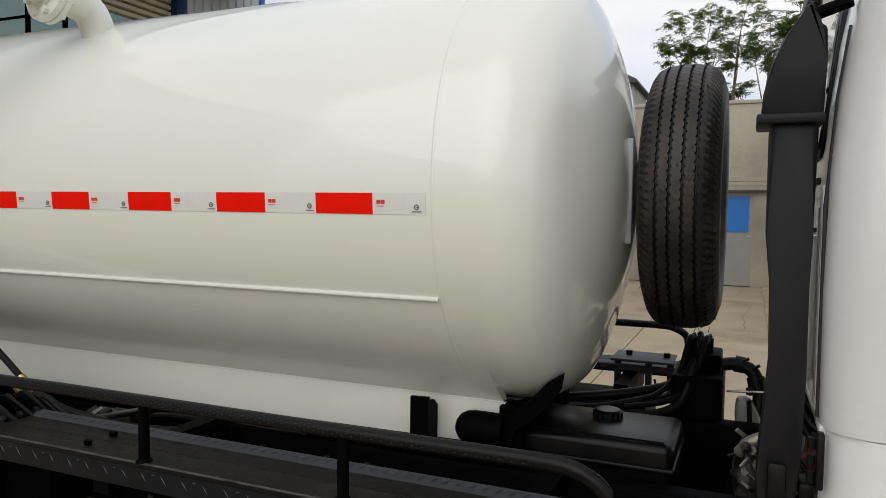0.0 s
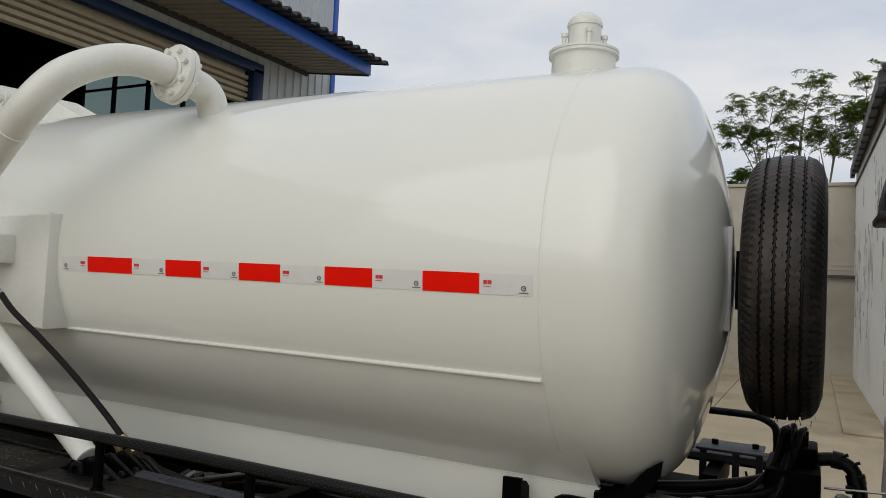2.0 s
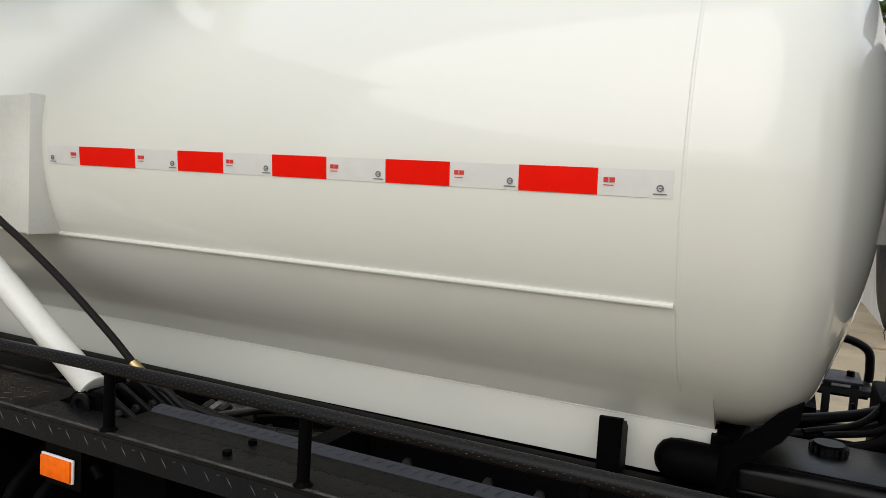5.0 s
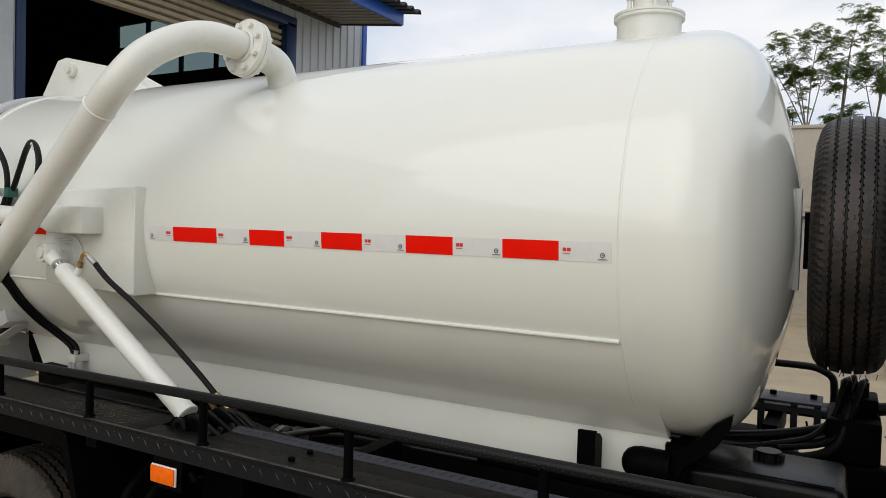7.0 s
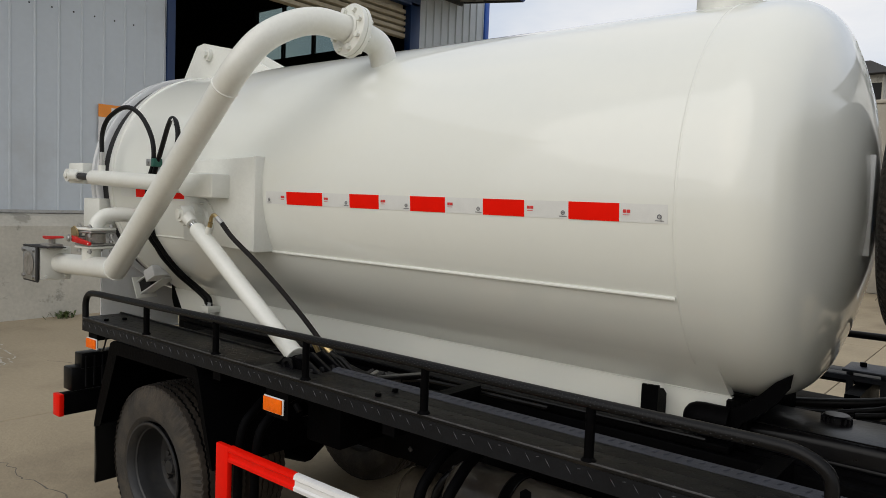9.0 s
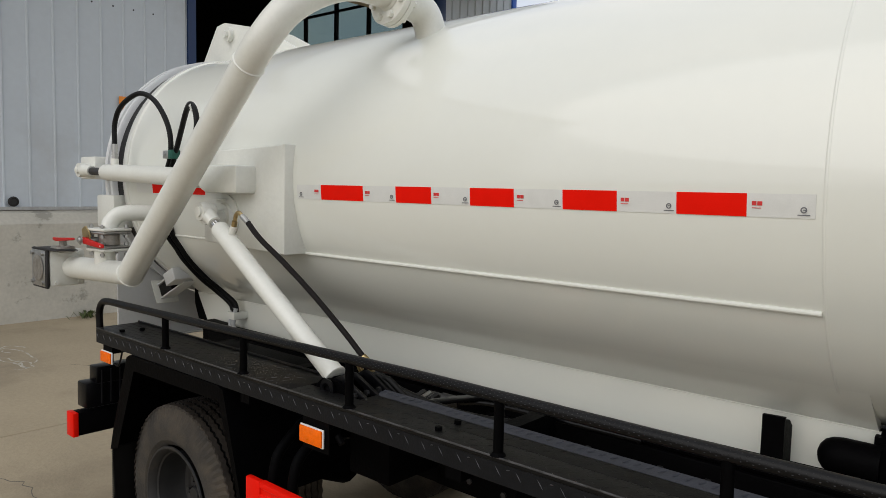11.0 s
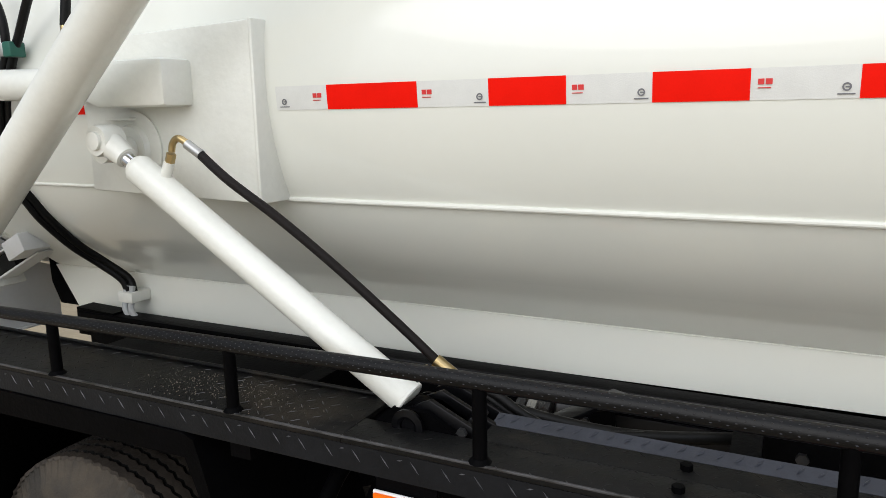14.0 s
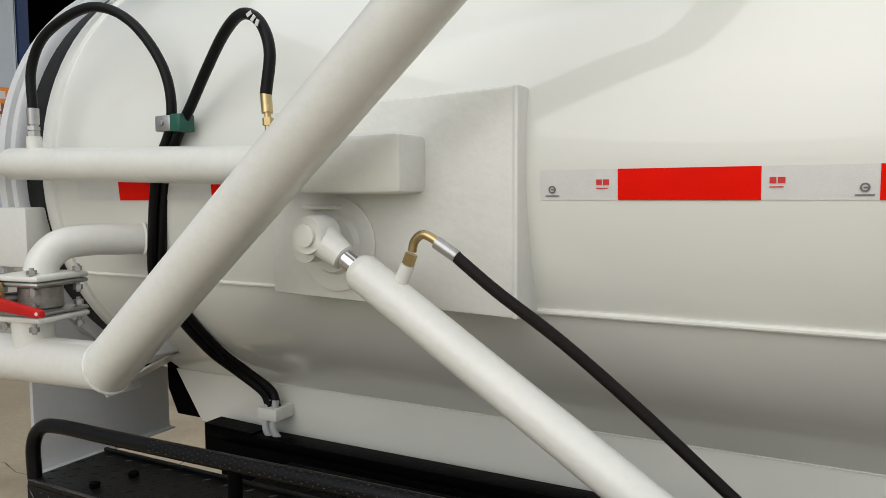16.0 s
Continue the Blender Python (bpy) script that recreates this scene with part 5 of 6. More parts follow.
            if -3.34 < x < -3.0:
                for j in range(5):
                    if rng.random() < 0.75:
                        lozenge(face, Matrix.Translation((x, 2.022 + 0.030 * j, 0.9982)) @ Matrix.Rotation(radians(45 if (i + j) % 2 else -45), 4, "Z") @ Matrix.Diagonal((0.0105, 0.0016, 0.0009, 1)))
            if x > -2.7:
                lozenge(edge, Matrix.Translation((x, 2.176, 1.0042)) @ Matrix.Rotation(radians(62), 4, "Z") @ Matrix.Diagonal((0.017, 0.0022, 0.0022, 1)))
        part("tread_pattern", deck, TREAD, w, smooth=0)["kind"] = "stuff"
        part("tread_pattern", edge, LIP, w, smooth=0)["kind"] = "stuff"
        part("tread_pattern", face, WORN, w, smooth=0)["kind"] = "stuff"
        # sand trodden onto the deck beside a post
        sand = bmesh.new()
        for k in range(420):
            c = Vector((min(-3.02, max(-3.50, rng.gauss(-3.30, 0.10))), min(2.150, max(2.010, rng.gauss(2.095, 0.035))), 0.9978))
            g, a = rng.uniform(0.0008, 0.0024), rng.uniform(0, 6.28)
            ring = [sand.verts.new(c + Vector((g * math.cos(a + 2.1 * e), g * math.sin(a + 2.1 * e), 0))) for e in range(3)]
            tip = sand.verts.new(c + Vector((0, 0, g)))
            for e in range(3):
                sand.faces.new((ring[e], ring[(e + 1) % 3], tip))
        part("sand_grains", sand, JOINT, w, "sand trodden onto the deck", smooth=0)["kind"] = "stuff"
        # pressed grip dots on the rail
        grip = bmesh.new()
        for i in range(24, 268):
            for k in range(3):
                a = radians(-100 + 34 * k + (17 if i % 2 else 0))
                n = Vector((0, math.sin(a), math.cos(a)))
                c = Vector((-4.16 + 0.0110 * i, 2.012, rail_z(-4.16 + 0.0110 * i))) + n * 0.0142
                u, t = Vector((1, 0, 0)), Vector((0, math.cos(a), -math.sin(a)))
                q = [grip.verts.new(p) for p in (c - u * 0.0024, c - t * 0.0011, c + u * 0.0024, c + t * 0.0011, c + n * 0.0014)]
                for e in range(4):
                    grip.faces.new((q[e], q[(e + 1) % 4], q[4]))
        part("grip_dots", grip, GRIP, w, smooth=0)["kind"] = "stuff"
        for x, y in ((-4.102, 2.034), (-4.080, 2.109), (-2.356, 2.045), (-2.354, 2.120)):
            bm = bmesh.new()
            bolt(bm, (x, y, 0.998), (x, y, 2), 0.010, 0.010)
            part("bolt", bm, BLACK, w)
    return w


RAIL = material("rail_grip_paint", (0.0035, 0.0035, 0.004), 0.34, spec=0.18, vary=0.25, scale=20, bump=0.06, bump_scale=210)
GRIP = material("worn_grip_dots", (0.022, 0.022, 0.024), 0.35, spec=0.45, vary=0.5, scale=12)
walkway(1)
walkway(-1)


# ---- wheels ----
RIBS = ((-0.78, -0.51), (-0.45, -0.18), (-0.12, 0.12), (0.18, 0.45), (0.51, 0.78))
FINE_RIBS = ((-0.80, -0.62), (-0.56, -0.36), (-0.30, -0.10), (-0.04, 0.16), (0.22, 0.39), (0.45, 0.60), (0.66, 0.80))


def tyre_mesh(r, w, hole, m, seg=120, ribs=RIBS, notch=0.955, teeth=0.0, lug=3, zig=0.0024, crown=0.0):
    """A tyre round the local z axis, centred on 0, with zigzag grooves and notched shoulders."""
    bm = bmesh.new()
    h = w / 2
    side = [(hole, h * 0.60), (hole + 0.010, h * 0.80), (hole + 0.035, h * 0.95), (hole + (r - hole) * 0.42, h * 1.0), (hole + (r - hole) * 0.62, h * 0.97), (r - 0.050 - crown, h * (0.90 + 4 * crown)), (r - 0.028 - crown, h * (0.84 + 4 * crown)), (r - 0.013 - crown * 0.9, h * 0.795)]
    tread = []
    for a, b in ribs:
        ra, rb = (r - (0.010 + 1.6 * crown) * abs(q) ** 2.5 for q in (a, b))
        tread += [(ra - 0.010, h * a), (ra, h * a + 0.0012), (rb, h * b - 0.0012), (rb - 0.010, h * b)]
    prof = side + tread[::-1] + [(a, -b) for a, b in side[::-1]]
    ns, n = len(side), len(prof)
    rings = []
    for k in range(seg):
        a = 2 * math.pi * k / seg
        ring = []
        for i, (rr, z) in enumerate(prof):
            if ns <= i < n - ns:
                j = (i - ns) % 4
                z += zig * (1 if k % 2 else -1)
                if k % 4 == 0 and j in (2, 3):
                    z -= teeth
                elif k % 4 == 1 and j in (0, 1):
                    z += teeth
                if k % 6 == 0 and j in (1, 2):
                    rr -= 0.0022
            else:
                q = i if i < ns else n - 1 - i
                if q >= ns - lug and (k % 4 < 2 if lug > 4 else k % 2 == 0):
                    z *= notch
                    rr -= 0.003
            ring.append(bm.verts.new(m @ Vector((rr * math.cos(a), rr * math.sin(a), z))))
        rings.append(ring)
    for k in range(seg):
        a, b = rings[k], rings[(k + 1) % seg]
        for i in range(n - 1):
            bm.faces.new((a[i], a[i + 1], b[i + 1], b[i]))
        bm.faces.new((a[-1], a[0], b[0], b[-1]))
    return bm


def ribbed_tyre(r, w, hole, m, pitches=104):
    """Ribbed tyre round the local z axis: four narrow grooves with saw-tooth pits and slanted shoulder slots."""
    bm = bmesh.new()
    h, per = w / 2, 4
    seg = pitches * per

    def drop(q):
        return 0.031 * abs(q) ** 2.5

    side = [(hole, 0.60), (hole + 0.010, 0.80), (hole + 0.035, 0.95), (hole + (r - hole) * 0.42, 1.0), (hole + (r - hole) * 0.60, 0.985), (r - 0.062, 0.955)]
    prof = [(a, q, "side", 0) for a, q in side]
    prof += [(r - 0.046, 0.915, "slot", 0), (r - 0.033, 0.865, "slot", 1), (r - 0.022, 0.79, "slot", 2), (r - drop(0.72), 0.72, "slot", 3), (r - drop(0.64), 0.64, "slot", 4), (r - drop(0.60), 0.60, "rib", 0)]
    for q in (0.46, 0.155):
        prof += [(r - drop(q), q + 0.030, "edge", 1), (r - drop(q) - 0.009, q + 0.018, "floor", 1), (r - drop(q) - 0.009, q - 0.018, "floor", -1), (r - drop(q), q - 0.030, "edge", -1)]
    back = []
    for a, q, kind, j in prof[::-1]:
        back.append((a, -q, kind, -j if kind in ("edge", "floor") else j))
    prof += back
    n = len(prof)
    rings = []
    for k in range(seg):
        a = 2 * math.pi * k / seg
        ring = []
        for rr, q, kind, j in prof:
            z, ph = q * h, k % per
            if kind in ("edge", "floor"):
                if j > 0 and ph == 0 or j < 0 and ph == 2:
                    z += j * 0.0036
            elif kind == "slot" and (k + (j if q > 0 else -j)) % per == 0:
                rr -= 0.0065 if 0 < j < 4 else 0.002
                z *= 0.975
            ring.append(bm.verts.new(m @ Vector((rr * math.cos(a), rr * math.sin(a), z))))
        rings.append(ring)
    for k in range(seg):
        a, b = rings[k], rings[(k + 1) % seg]
        for i in range(n - 1):
            bm.faces.new((a[i], a[i + 1], b[i + 1], b[i]))
        bm.faces.new((a[-1], a[0], b[0], b[-1]))
    return bm


def shade_grooves(ob, m, r, h, crown=0.010):
    """Paints the shade of depth into the bottom of the tread grooves with black rubber."""
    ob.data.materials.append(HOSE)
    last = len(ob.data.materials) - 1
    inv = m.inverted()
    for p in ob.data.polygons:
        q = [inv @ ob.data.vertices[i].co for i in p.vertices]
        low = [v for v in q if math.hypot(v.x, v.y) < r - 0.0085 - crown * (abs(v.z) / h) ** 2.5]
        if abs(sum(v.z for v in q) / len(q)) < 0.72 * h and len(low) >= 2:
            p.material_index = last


rear = part("rear_wheel", L([(0.19, -0.06), (0.205, -0.075), (0.218, -0.082), (0.224, -0.090), (0.222, -0.096), (0.214, -0.096), (0.208, -0.088), (0.196, -0.070), (0.190, -0.02), (0.186, 0.02), (0.176, 0.048), (0.160, 0.056)],
                          along((-3.73, 2.150, 0.379), (-3.73, 5, 0.379)) @ Matrix.Diagonal((0.965, 0.965, 1, 1)), 64), RIM, truck, "rear wheel with a deep dark steel rim")
mw = along((-3.73, 2.150, 0.379), (-3.73, 5, 0.379)) @ Matrix.Diagonal((0.965, 0.965, 1, 1))
part("disc", L([(0.162, 0.054), (0.150, 0.058), (0.118, 0.050), (0.085, 0.030), (0.080, 0.024), (0.045, 0.022), (0, 0.022)], mw, 48), HUB, rear, "dark wheel disc")
rear_tyre = part("tyre", tyre_mesh(0.3927, 0.256, 0.2135, mw @ Matrix.Translation((0, 0, 0.030)), 160, FINE_RIBS, 0.972, 0.0012, 4), TYRE_DUSTY, rear, "tyre with dusty side wall and dark ribbed tread", smooth=28)
rear_tyre.data.materials.append(RUBBER)
for p in rear_tyre.data.polygons:
    q = mw.inverted() @ p.center
    if math.hypot(q.x, q.y) > 0.3927 - 0.0130:
        p.material_index = 1
shade_grooves(rear_tyre, mw @ Matrix.Translation((0, 0, 0.030)), 0.3927, 0.128)
for k in range(6):
    a = math.pi / 3 * k
    c = mw @ Vector((0.064 * math.cos(a), 0.064 * math.sin(a), 0.023))
    part("wheel_nut", bolt(bmesh.new(), c, c + Vector((0, -1, 0)), 0.013, 0.022), RIM, rear)
part("hub", L([(0, -0.010), (0.030, -0.010), (0.036, 0.004), (0.038, 0.024)], mw, 24), RIM, rear)
inner = part("inner_wheel", tyre_mesh(0.385, 0.195, 0.212, along((-3.73, 2.412, 0.385), (-3.73, 5, 0.385))), RUBBER, truck, smooth=28)
for y in (2 * YC - 2.150, 2 * YC - 2.375):
    part("inner_wheel", tyre_mesh(0.385, 0.195, 0.212, along((-3.73, y, 0.385), (-3.73, 5, 0.385))), RUBBER, truck, smooth=28)
for y in (2.20, 3.57):
    part("front_wheel", tyre_mesh(0.385, 0.20, 0.05, along((0.35, y, 0.39), (0.35, 9, 0.39))), RUBBER, truck, smooth=28)

# mudguard and flap
MG = [(-4.14, 0.500), (-4.115, 0.585), (-3.985, 0.918), (-3.955, 0.932), (-3.315, 0.934), (-3.285, 0.922), (-3.171, 0.550)]
mud = part("mudguard", P(strip(MG, -0.004), "y", 2.0, 2.46), BLACK, truck, "angular black sheet mudguard")
part("front_edge", P([MG[0], MG[1], MG[2], MG[3], MG[4], MG[5], MG[6], (-3.190, 0.556), (-3.312, 0.880), (-3.925, 0.872), (-4.075, 0.520)], "y", 1.996, 2.0), BLACK, mud)
flap = part("mud_flap", P([(-4.135, 0.51), (-4.120, 0.32), (-4.135, 0.235), (-4.125, 0.235), (-4.110, 0.32), (-4.125, 0.51)], "y", 2.0, 2.42), HOSE, truck, "black rubber mud flap")
bm = bmesh.new()
for k in range(26):
    z = 0.245 + 0.0098 * k
    box(bm, (-4.130, 1.996, z), (-4.116, 2.0, z + 0.005))
part("flap_edge", bm, HOSE, flap)["kind"] = "stuff"

# side guard
guard = part("side_guard", B((-3.116, 1.972, 0.388), (-3.040, 1.995, 0.684), 0.006), RED_PAINT, truck, "red and white steel side guard")
PROFILE = [(1.995, 0.622), (1.985, 0.622), (1.975, 0.626), (1.973, 0.638), (1.980, 0.644), (1.980, 0.660), (1.973, 0.666), (1.975, 0.679), (1.985, 0.684), (1.995, 0.684)]
LOWP = [(y, z - 0.234) for y, z in PROFILE]
for x0, x1, mt, nm in ((-3.040, -2.666, RED_PAINT, "red_bar"), (-2.666, -2.20, BAR_WHITE, "white_bar"), (-2.20, -1.74, RED_PAINT, "red_bar"), (-1.74, -1.28, BAR_WHITE, "white_bar")):
    part(nm, P(PROFILE, "x", x0, x1), mt, guard)
    part(nm, P(LOWP, "x", x0, x1), mt, guard)
for x in (-3.03, -2.16, -1.4):
    for d in (0.0, 0.10):
        part("hanger", T(smooth_path([(x + d, 2.46, 0.87), (x + d, 2.20, 0.86), (x + d, 2.08, 0.80), (x + d, 2.02, 0.70), (x + d, 2.012, 0.36)], 6), 0.017, 14), BLACK, guard)


# amber reflectors
def reflector(x, y, z, w, h, turn=0):
    m = Matrix.Rotation(radians(turn), 4, "Z")
    r = part("side_reflector", B((x - w / 2, y, z - h / 2), (x + w / 2, y + 0.006, z + h / 2), 0.002, m), BAR_WHITE, truck, "amber side reflector in a white frame")
    part("lens", B((x - w / 2 + 0.003, y - 0.006, z - h / 2 + 0.003), (x + w / 2 - 0.003, y + 0.0005, z + h / 2 - 0.003), 0.003, m), AMBER, r, "amber reflector lens")
    return r


r1 = reflector(-2.809, 1.994, 0.884, 0.107, 0.056)
part("bracket", B((-2.86, 2.003, 0.84), (-2.74, 2.007, 0.936)), BLACK, r1)
part("stay", T([(-2.72, 2.02, 0.90), (-2.70, 2.02, 0.88)], 0.01, 10), BLACK, r1)
r2 = reflector(-4.167, 1.996, 0.887, 0.098, 0.050)
part("bracket", B((-4.21, 2.003, 0.87), (-4.13, 2.010, 0.936)), BLACK, r2)
part("wire", T(smooth_path([(-4.118, 2.01, 0.866), (-4.09, 2.01, 0.862), (-4.065, 2.01, 0.895), (-4.05, 2.01, 0.935)], 6), 0.004, 8), HOSE, r2)

# tail lamp and bumper
lamp = part("tail_lamp", B((-4.42, 2.030, 0.73), (-4.345, 2.40, 0.805), 0.006), BLACK_GLOSS, truck, "black tail lamp housing")
part("housing", B((-4.44, 1.985, 0.625), (-4.35, 2.40, 0.738), 0.008), BLACK_GLOSS, lamp)
for k in range(4):
    part("rib", B((-4.35, 2.05 + 0.04 * k, 0.64), (-4.340, 2.056 + 0.04 * k, 0.79)), PLASTIC, lamp)
bumper = part("rear_bumper", B((-4.42, 1.955, 0.512), (-4.355, 3.80, 0.614), 0.004), BLACK, truck, "black rear bumper bar with a red end")
part("red_end", B((-4.422, 1.932, 0.510), (-4.353, 1.955, 0.616), 0.002), RED_PAINT, bumper, "red painted end")

# air tank, battery box and pipes under the walkway
air = part("air_tank", T([(-2.225, 2.30, 0.665), (-2.221, 2.30, 0.665), (-2.213, 2.30, 0.665), (-2.198, 2.30, 0.665), (-1.62, 2.30, 0.665), (-1.60, 2.30, 0.665)], 0.105, 40, radii=[0.062, 0.082, 0.097, 0.105, 0.105, 0.08]), AIR_STEEL, truck, "dusty brownish black compressed air tank under the walkway")
for x in (-1.985, -1.70):
    part("strap", L([(0.1055, -0.019), (0.1085, -0.019), (0.1085, 0.019), (0.1055, 0.019)], along((x, 2.30, 0.665), (0, 2.30, 0.665)), 40), BLACK, air)
    for d in (-0.0175, 0.0175):
        part("strap_edge", L([(0.1080, -0.002), (0.1105, -0.002), (0.1105, 0.002), (0.1080, 0.002)], along((x + d, 2.30, 0.665), (9, 2.30, 0.665)), 40), BLACK_GLOSS, air)
part("valve_cap", T([(-1.925, 2.235, 0.745), (-1.905, 2.205, 0.765)], 0.014, 10), BLACK, air)
part("valve_cap", T([(-1.905, 2.205, 0.765), (-1.900, 2.198, 0.770)], 0.019, 6), BLACK, air)
part("battery_box", B((-2.872, 2.20, 0.70), (-2.69, 2.46, 0.90), 0.008), BLACK, truck, "black battery box")

# black hydraulic tank with a filler cap in front of the tank
oil = part("hydraulic_tank", B((-1.47, 2.640, 0.66), (-1.035, 2.945, 0.998), 0.022, seg=4), BLACK_GLOSS, truck, "glossy black hydraulic oil tank")
part("band", B((-1.476, 2.632, 0.925), (-1.029, 2.953, 0.943), 0.007), BLACK_GLOSS, oil)
part("filler_cap", L([(0.050, 0.975), (0.050, 0.99), (0.040, 0.993), (0.040, 1.015), (0.034, 1.02), (0, 1.02)], Matrix.Translation((-1.236, 2.855, 0)), 20), BLACK_GLOSS, oil)
for k in range(16):
    a = 2 * math.pi * k / 16
    part("cap_grip", B((-1.2385 + 0.0405 * math.cos(a), 2.8525 + 0.0405 * math.sin(a), 0.994), (-1.2335 + 0.0405 * math.cos(a), 2.8575 + 0.0405 * math.sin(a), 1.014)), BLACK_GLOSS, oil)
part("top_weld", T([(-1.46, 2.665, 0.9985), (-1.06, 2.665, 0.9985)], 0.003, 6), BLACK_GLOSS, oil)
pump = part("pump_unit", B((-1.10, 3.22, 0.62), (-0.94, 3.50, 1.06), 0.012), BLACK, truck, "black hydraulic pump and valve block")
part("valve_block", B((-1.07, 3.30, 1.06), (-0.95, 3.46, 1.12), 0.008), BLACK, pump)
for x, y in ((-1.045, 3.36), (-0.995, 3.36)):
    part("plug", T([(x, y, 1.10), (x, y, 1.165)], 0.018, 12), BLACK, pump)
    part("eye", T([(x - 0.01, y, 1.165), (x + 0.012, y, 1.178)], 0.009, 8), STEEL, pump)
part("hose", T(smooth_path([(-0.95, 3.36, 1.08), (-0.90, 3.36, 1.085), (-0.85, 3.35, 1.06), (-0.83, 3.33, 0.98), (-0.86, 3.28, 0.88), (-0.95, 3.2, 0.83)], 8), 0.022, 14), HOSE, pump)
part("coupling", T([(-0.91, 3.36, 1.087), (-0.88, 3.36, 1.083)], 0.028, 12), HOSE, pump)
part("coupling", T([(-0.845, 3.348, 1.05), (-0.838, 3.342, 1.02)], 0.028, 12), HOSE, pump)
for d, zz in ((0.0, 0.0), (0.05, -0.03), (0.10, -0.06)):
    part("hose", T(smooth_path([(-1.03, 3.36 - d, 1.10), (-1.08, 3.30 - d, 1.02 + zz), (-1.25, 3.22 - d, 0.98 + zz), (-1.5, 3.15 - d, 0.95 + zz)], 8), 0.016, 12), HOSE, pump)
for k, (x, y) in enumerate(((-1.045, 3.345), (-0.995, 3.345), (-1.02, 3.43))):
    part("hose", T(smooth_path([(x, y, 1.155), (x - 0.004, y - 0.02, 1.170), (x - 0.014, y - 0.045, 1.13), (x - 0.034, y - 0.08, 1.06), (x - 0.10, y - 0.14, 0.99 - 0.01 * k), (x - 0.24, y - 0.20, 0.955)], 8), 0.0095, 12), HOSE, pump)
    part("hose_nut", T([(x, y, 1.118), (x, y, 1.150)], 0.019, 6), BLACK_GLOSS, pump)
for x, z in ((-0.862, 1.078), (-0.848, 1.04), (-0.895, 1.098)):
    part("clamp_screw", T([(x + 0.010, 3.322, z + 0.006), (x + 0.030, 3.322, z + 0.016)], 0.005, 6), HOSE, pump)
part("wire", T(smooth_path([(-1.16, 3.3, 1.02), (-1.14, 3.3, 0.95), (-1.10, 3.3, 0.97), (-1.09, 3.3, 1.04)], 6), 0.004, 6), HOSE, pump)

# bracket plate on the far walkway beside the pump, in the lip's sky-tinted colour
plate2 = part("bracket_plate", B((-1.345, 3.50, 1.030), (-1.12, 3.68, 1.040), 0.003), LIP, truck, "bracket plate beside the pump, sky reflection painted in as blue-grey")
for x in (-1.33, -1.215, -1.135):
    part("leg", B((x - 0.012, 3.58, 0.90), (x + 0.012, 3.60, 1.030)), LIP, plate2)
part("stud", bolt(bmesh.new(), (-1.15, 3.60, 1.040), (-1.15, 3.60, 2), 0.012, 0.016), BLACK, plate2)
part("stud", bolt(bmesh.new(), (-1.29, 3.60, 1.040), (-1.29, 3.60, 2), 0.012, 0.016), BLACK, plate2)

# spare wheel behind the cab
sm = along((-1.047, 2.985, 1.630), (5, 2.985, 1.630))
spare = part("spare_wheel", L([(0.20, -0.05), (0.206, -0.085), (0.17, -0.06), (0.10, -0.04), (0.03, -0.03)], sm, 40), RIM, truck, "upright spare wheel behind the cab")
shade_grooves(part("tyre", ribbed_tyre(0.376, 0.204, 0.205, sm), SPARE_RUBBER, spare, "brownish black ribbed spare tyre", smooth=24), sm, 0.376, 0.102, 0.031)
part("mount_plate", B((-1.190, 2.772, 1.50), (-1.172, 2.80, 1.785), 0.004), PANEL_GREY, spare, "bare steel mounting bracket")
part("mount_arm", B((-1.165, 2.80, 1.56), (-1.13, 3.10, 1.72)), BLACK, spare)
bm = bmesh.new()
rng = random.Random(9)
for k in range(90):
    a = rng.uniform(0, 2 * math.pi)
    zz = rng.uniform(-0.085, 0.085)
    p = sm @ Vector((0.372 * math.cos(a), 0.372 * math.sin(a), zz))
    q = sm @ Vector((0.388 * math.cos(a), 0.388 * math.sin(a), zz + rng.uniform(-0.006, 0.006)))
    tube(bm, [p, q], 0.0009, 4)
part("rubber_nibs", bm, RUBBER, spare)["kind"] = "stuff"

# cab: rounded rear corner, ribbed rear wall with a window
def cab_shell():
    """Rounded plan sections that lean forward and close in towards the roof."""
    bm = bmesh.new()
    rings = []
    for z, x, inset in ((1.21, -0.750, 0.0), (1.45, -0.752, 0.0), (1.66, -0.748, 0.004), (1.80, -0.738, 0.012), (1.92, -0.722, 0.022), (2.06, -0.694, 0.038), (2.14, -0.662, 0.055), (2.20, -0.615, 0.085), (2.235, -0.55, 0.13), (2.25, -0.45, 0.20)):
        y0, y1 = 2.14 + inset, 3.62 - inset
        pts = []
        for k in range(9):
            a = math.pi / 2 * k / 8
            pts.append((x + 0.085 * (1 - math.sin(a)), y0 + 0.085 * (1 - math.cos(a)), z))
        pts += [(p, 2 * YC - q, z) for p, q, z in pts[::-1]]
        pts += [(1.35 - inset, y1, z), (1.45 - inset, y1 - 0.15, z), (1.45 - inset, y0 + 0.15, z), (1.35 - inset, y0, z)]
        rings.append([bm.verts.new(q) for q in pts])
    n = len(rings[0])
    for a, b in zip(rings, rings[1:]):
        for k in range(n):
            bm.faces.new((a[k], a[(k + 1) % n], b[(k + 1) % n], b[k]))
    bm.faces.new(rings[-1])
    bm.faces.new(rings[0][::-1])
    return bm


def lean(ob, base=1.66):
    """Shear a rear-wall part forward with the wall above the belt line."""
    for v in ob.data.vertices:
        if v.co.z > base:
            d = v.co.z - base
            v.co.x += 0.03 * d + 0.22 * d * d
    return ob


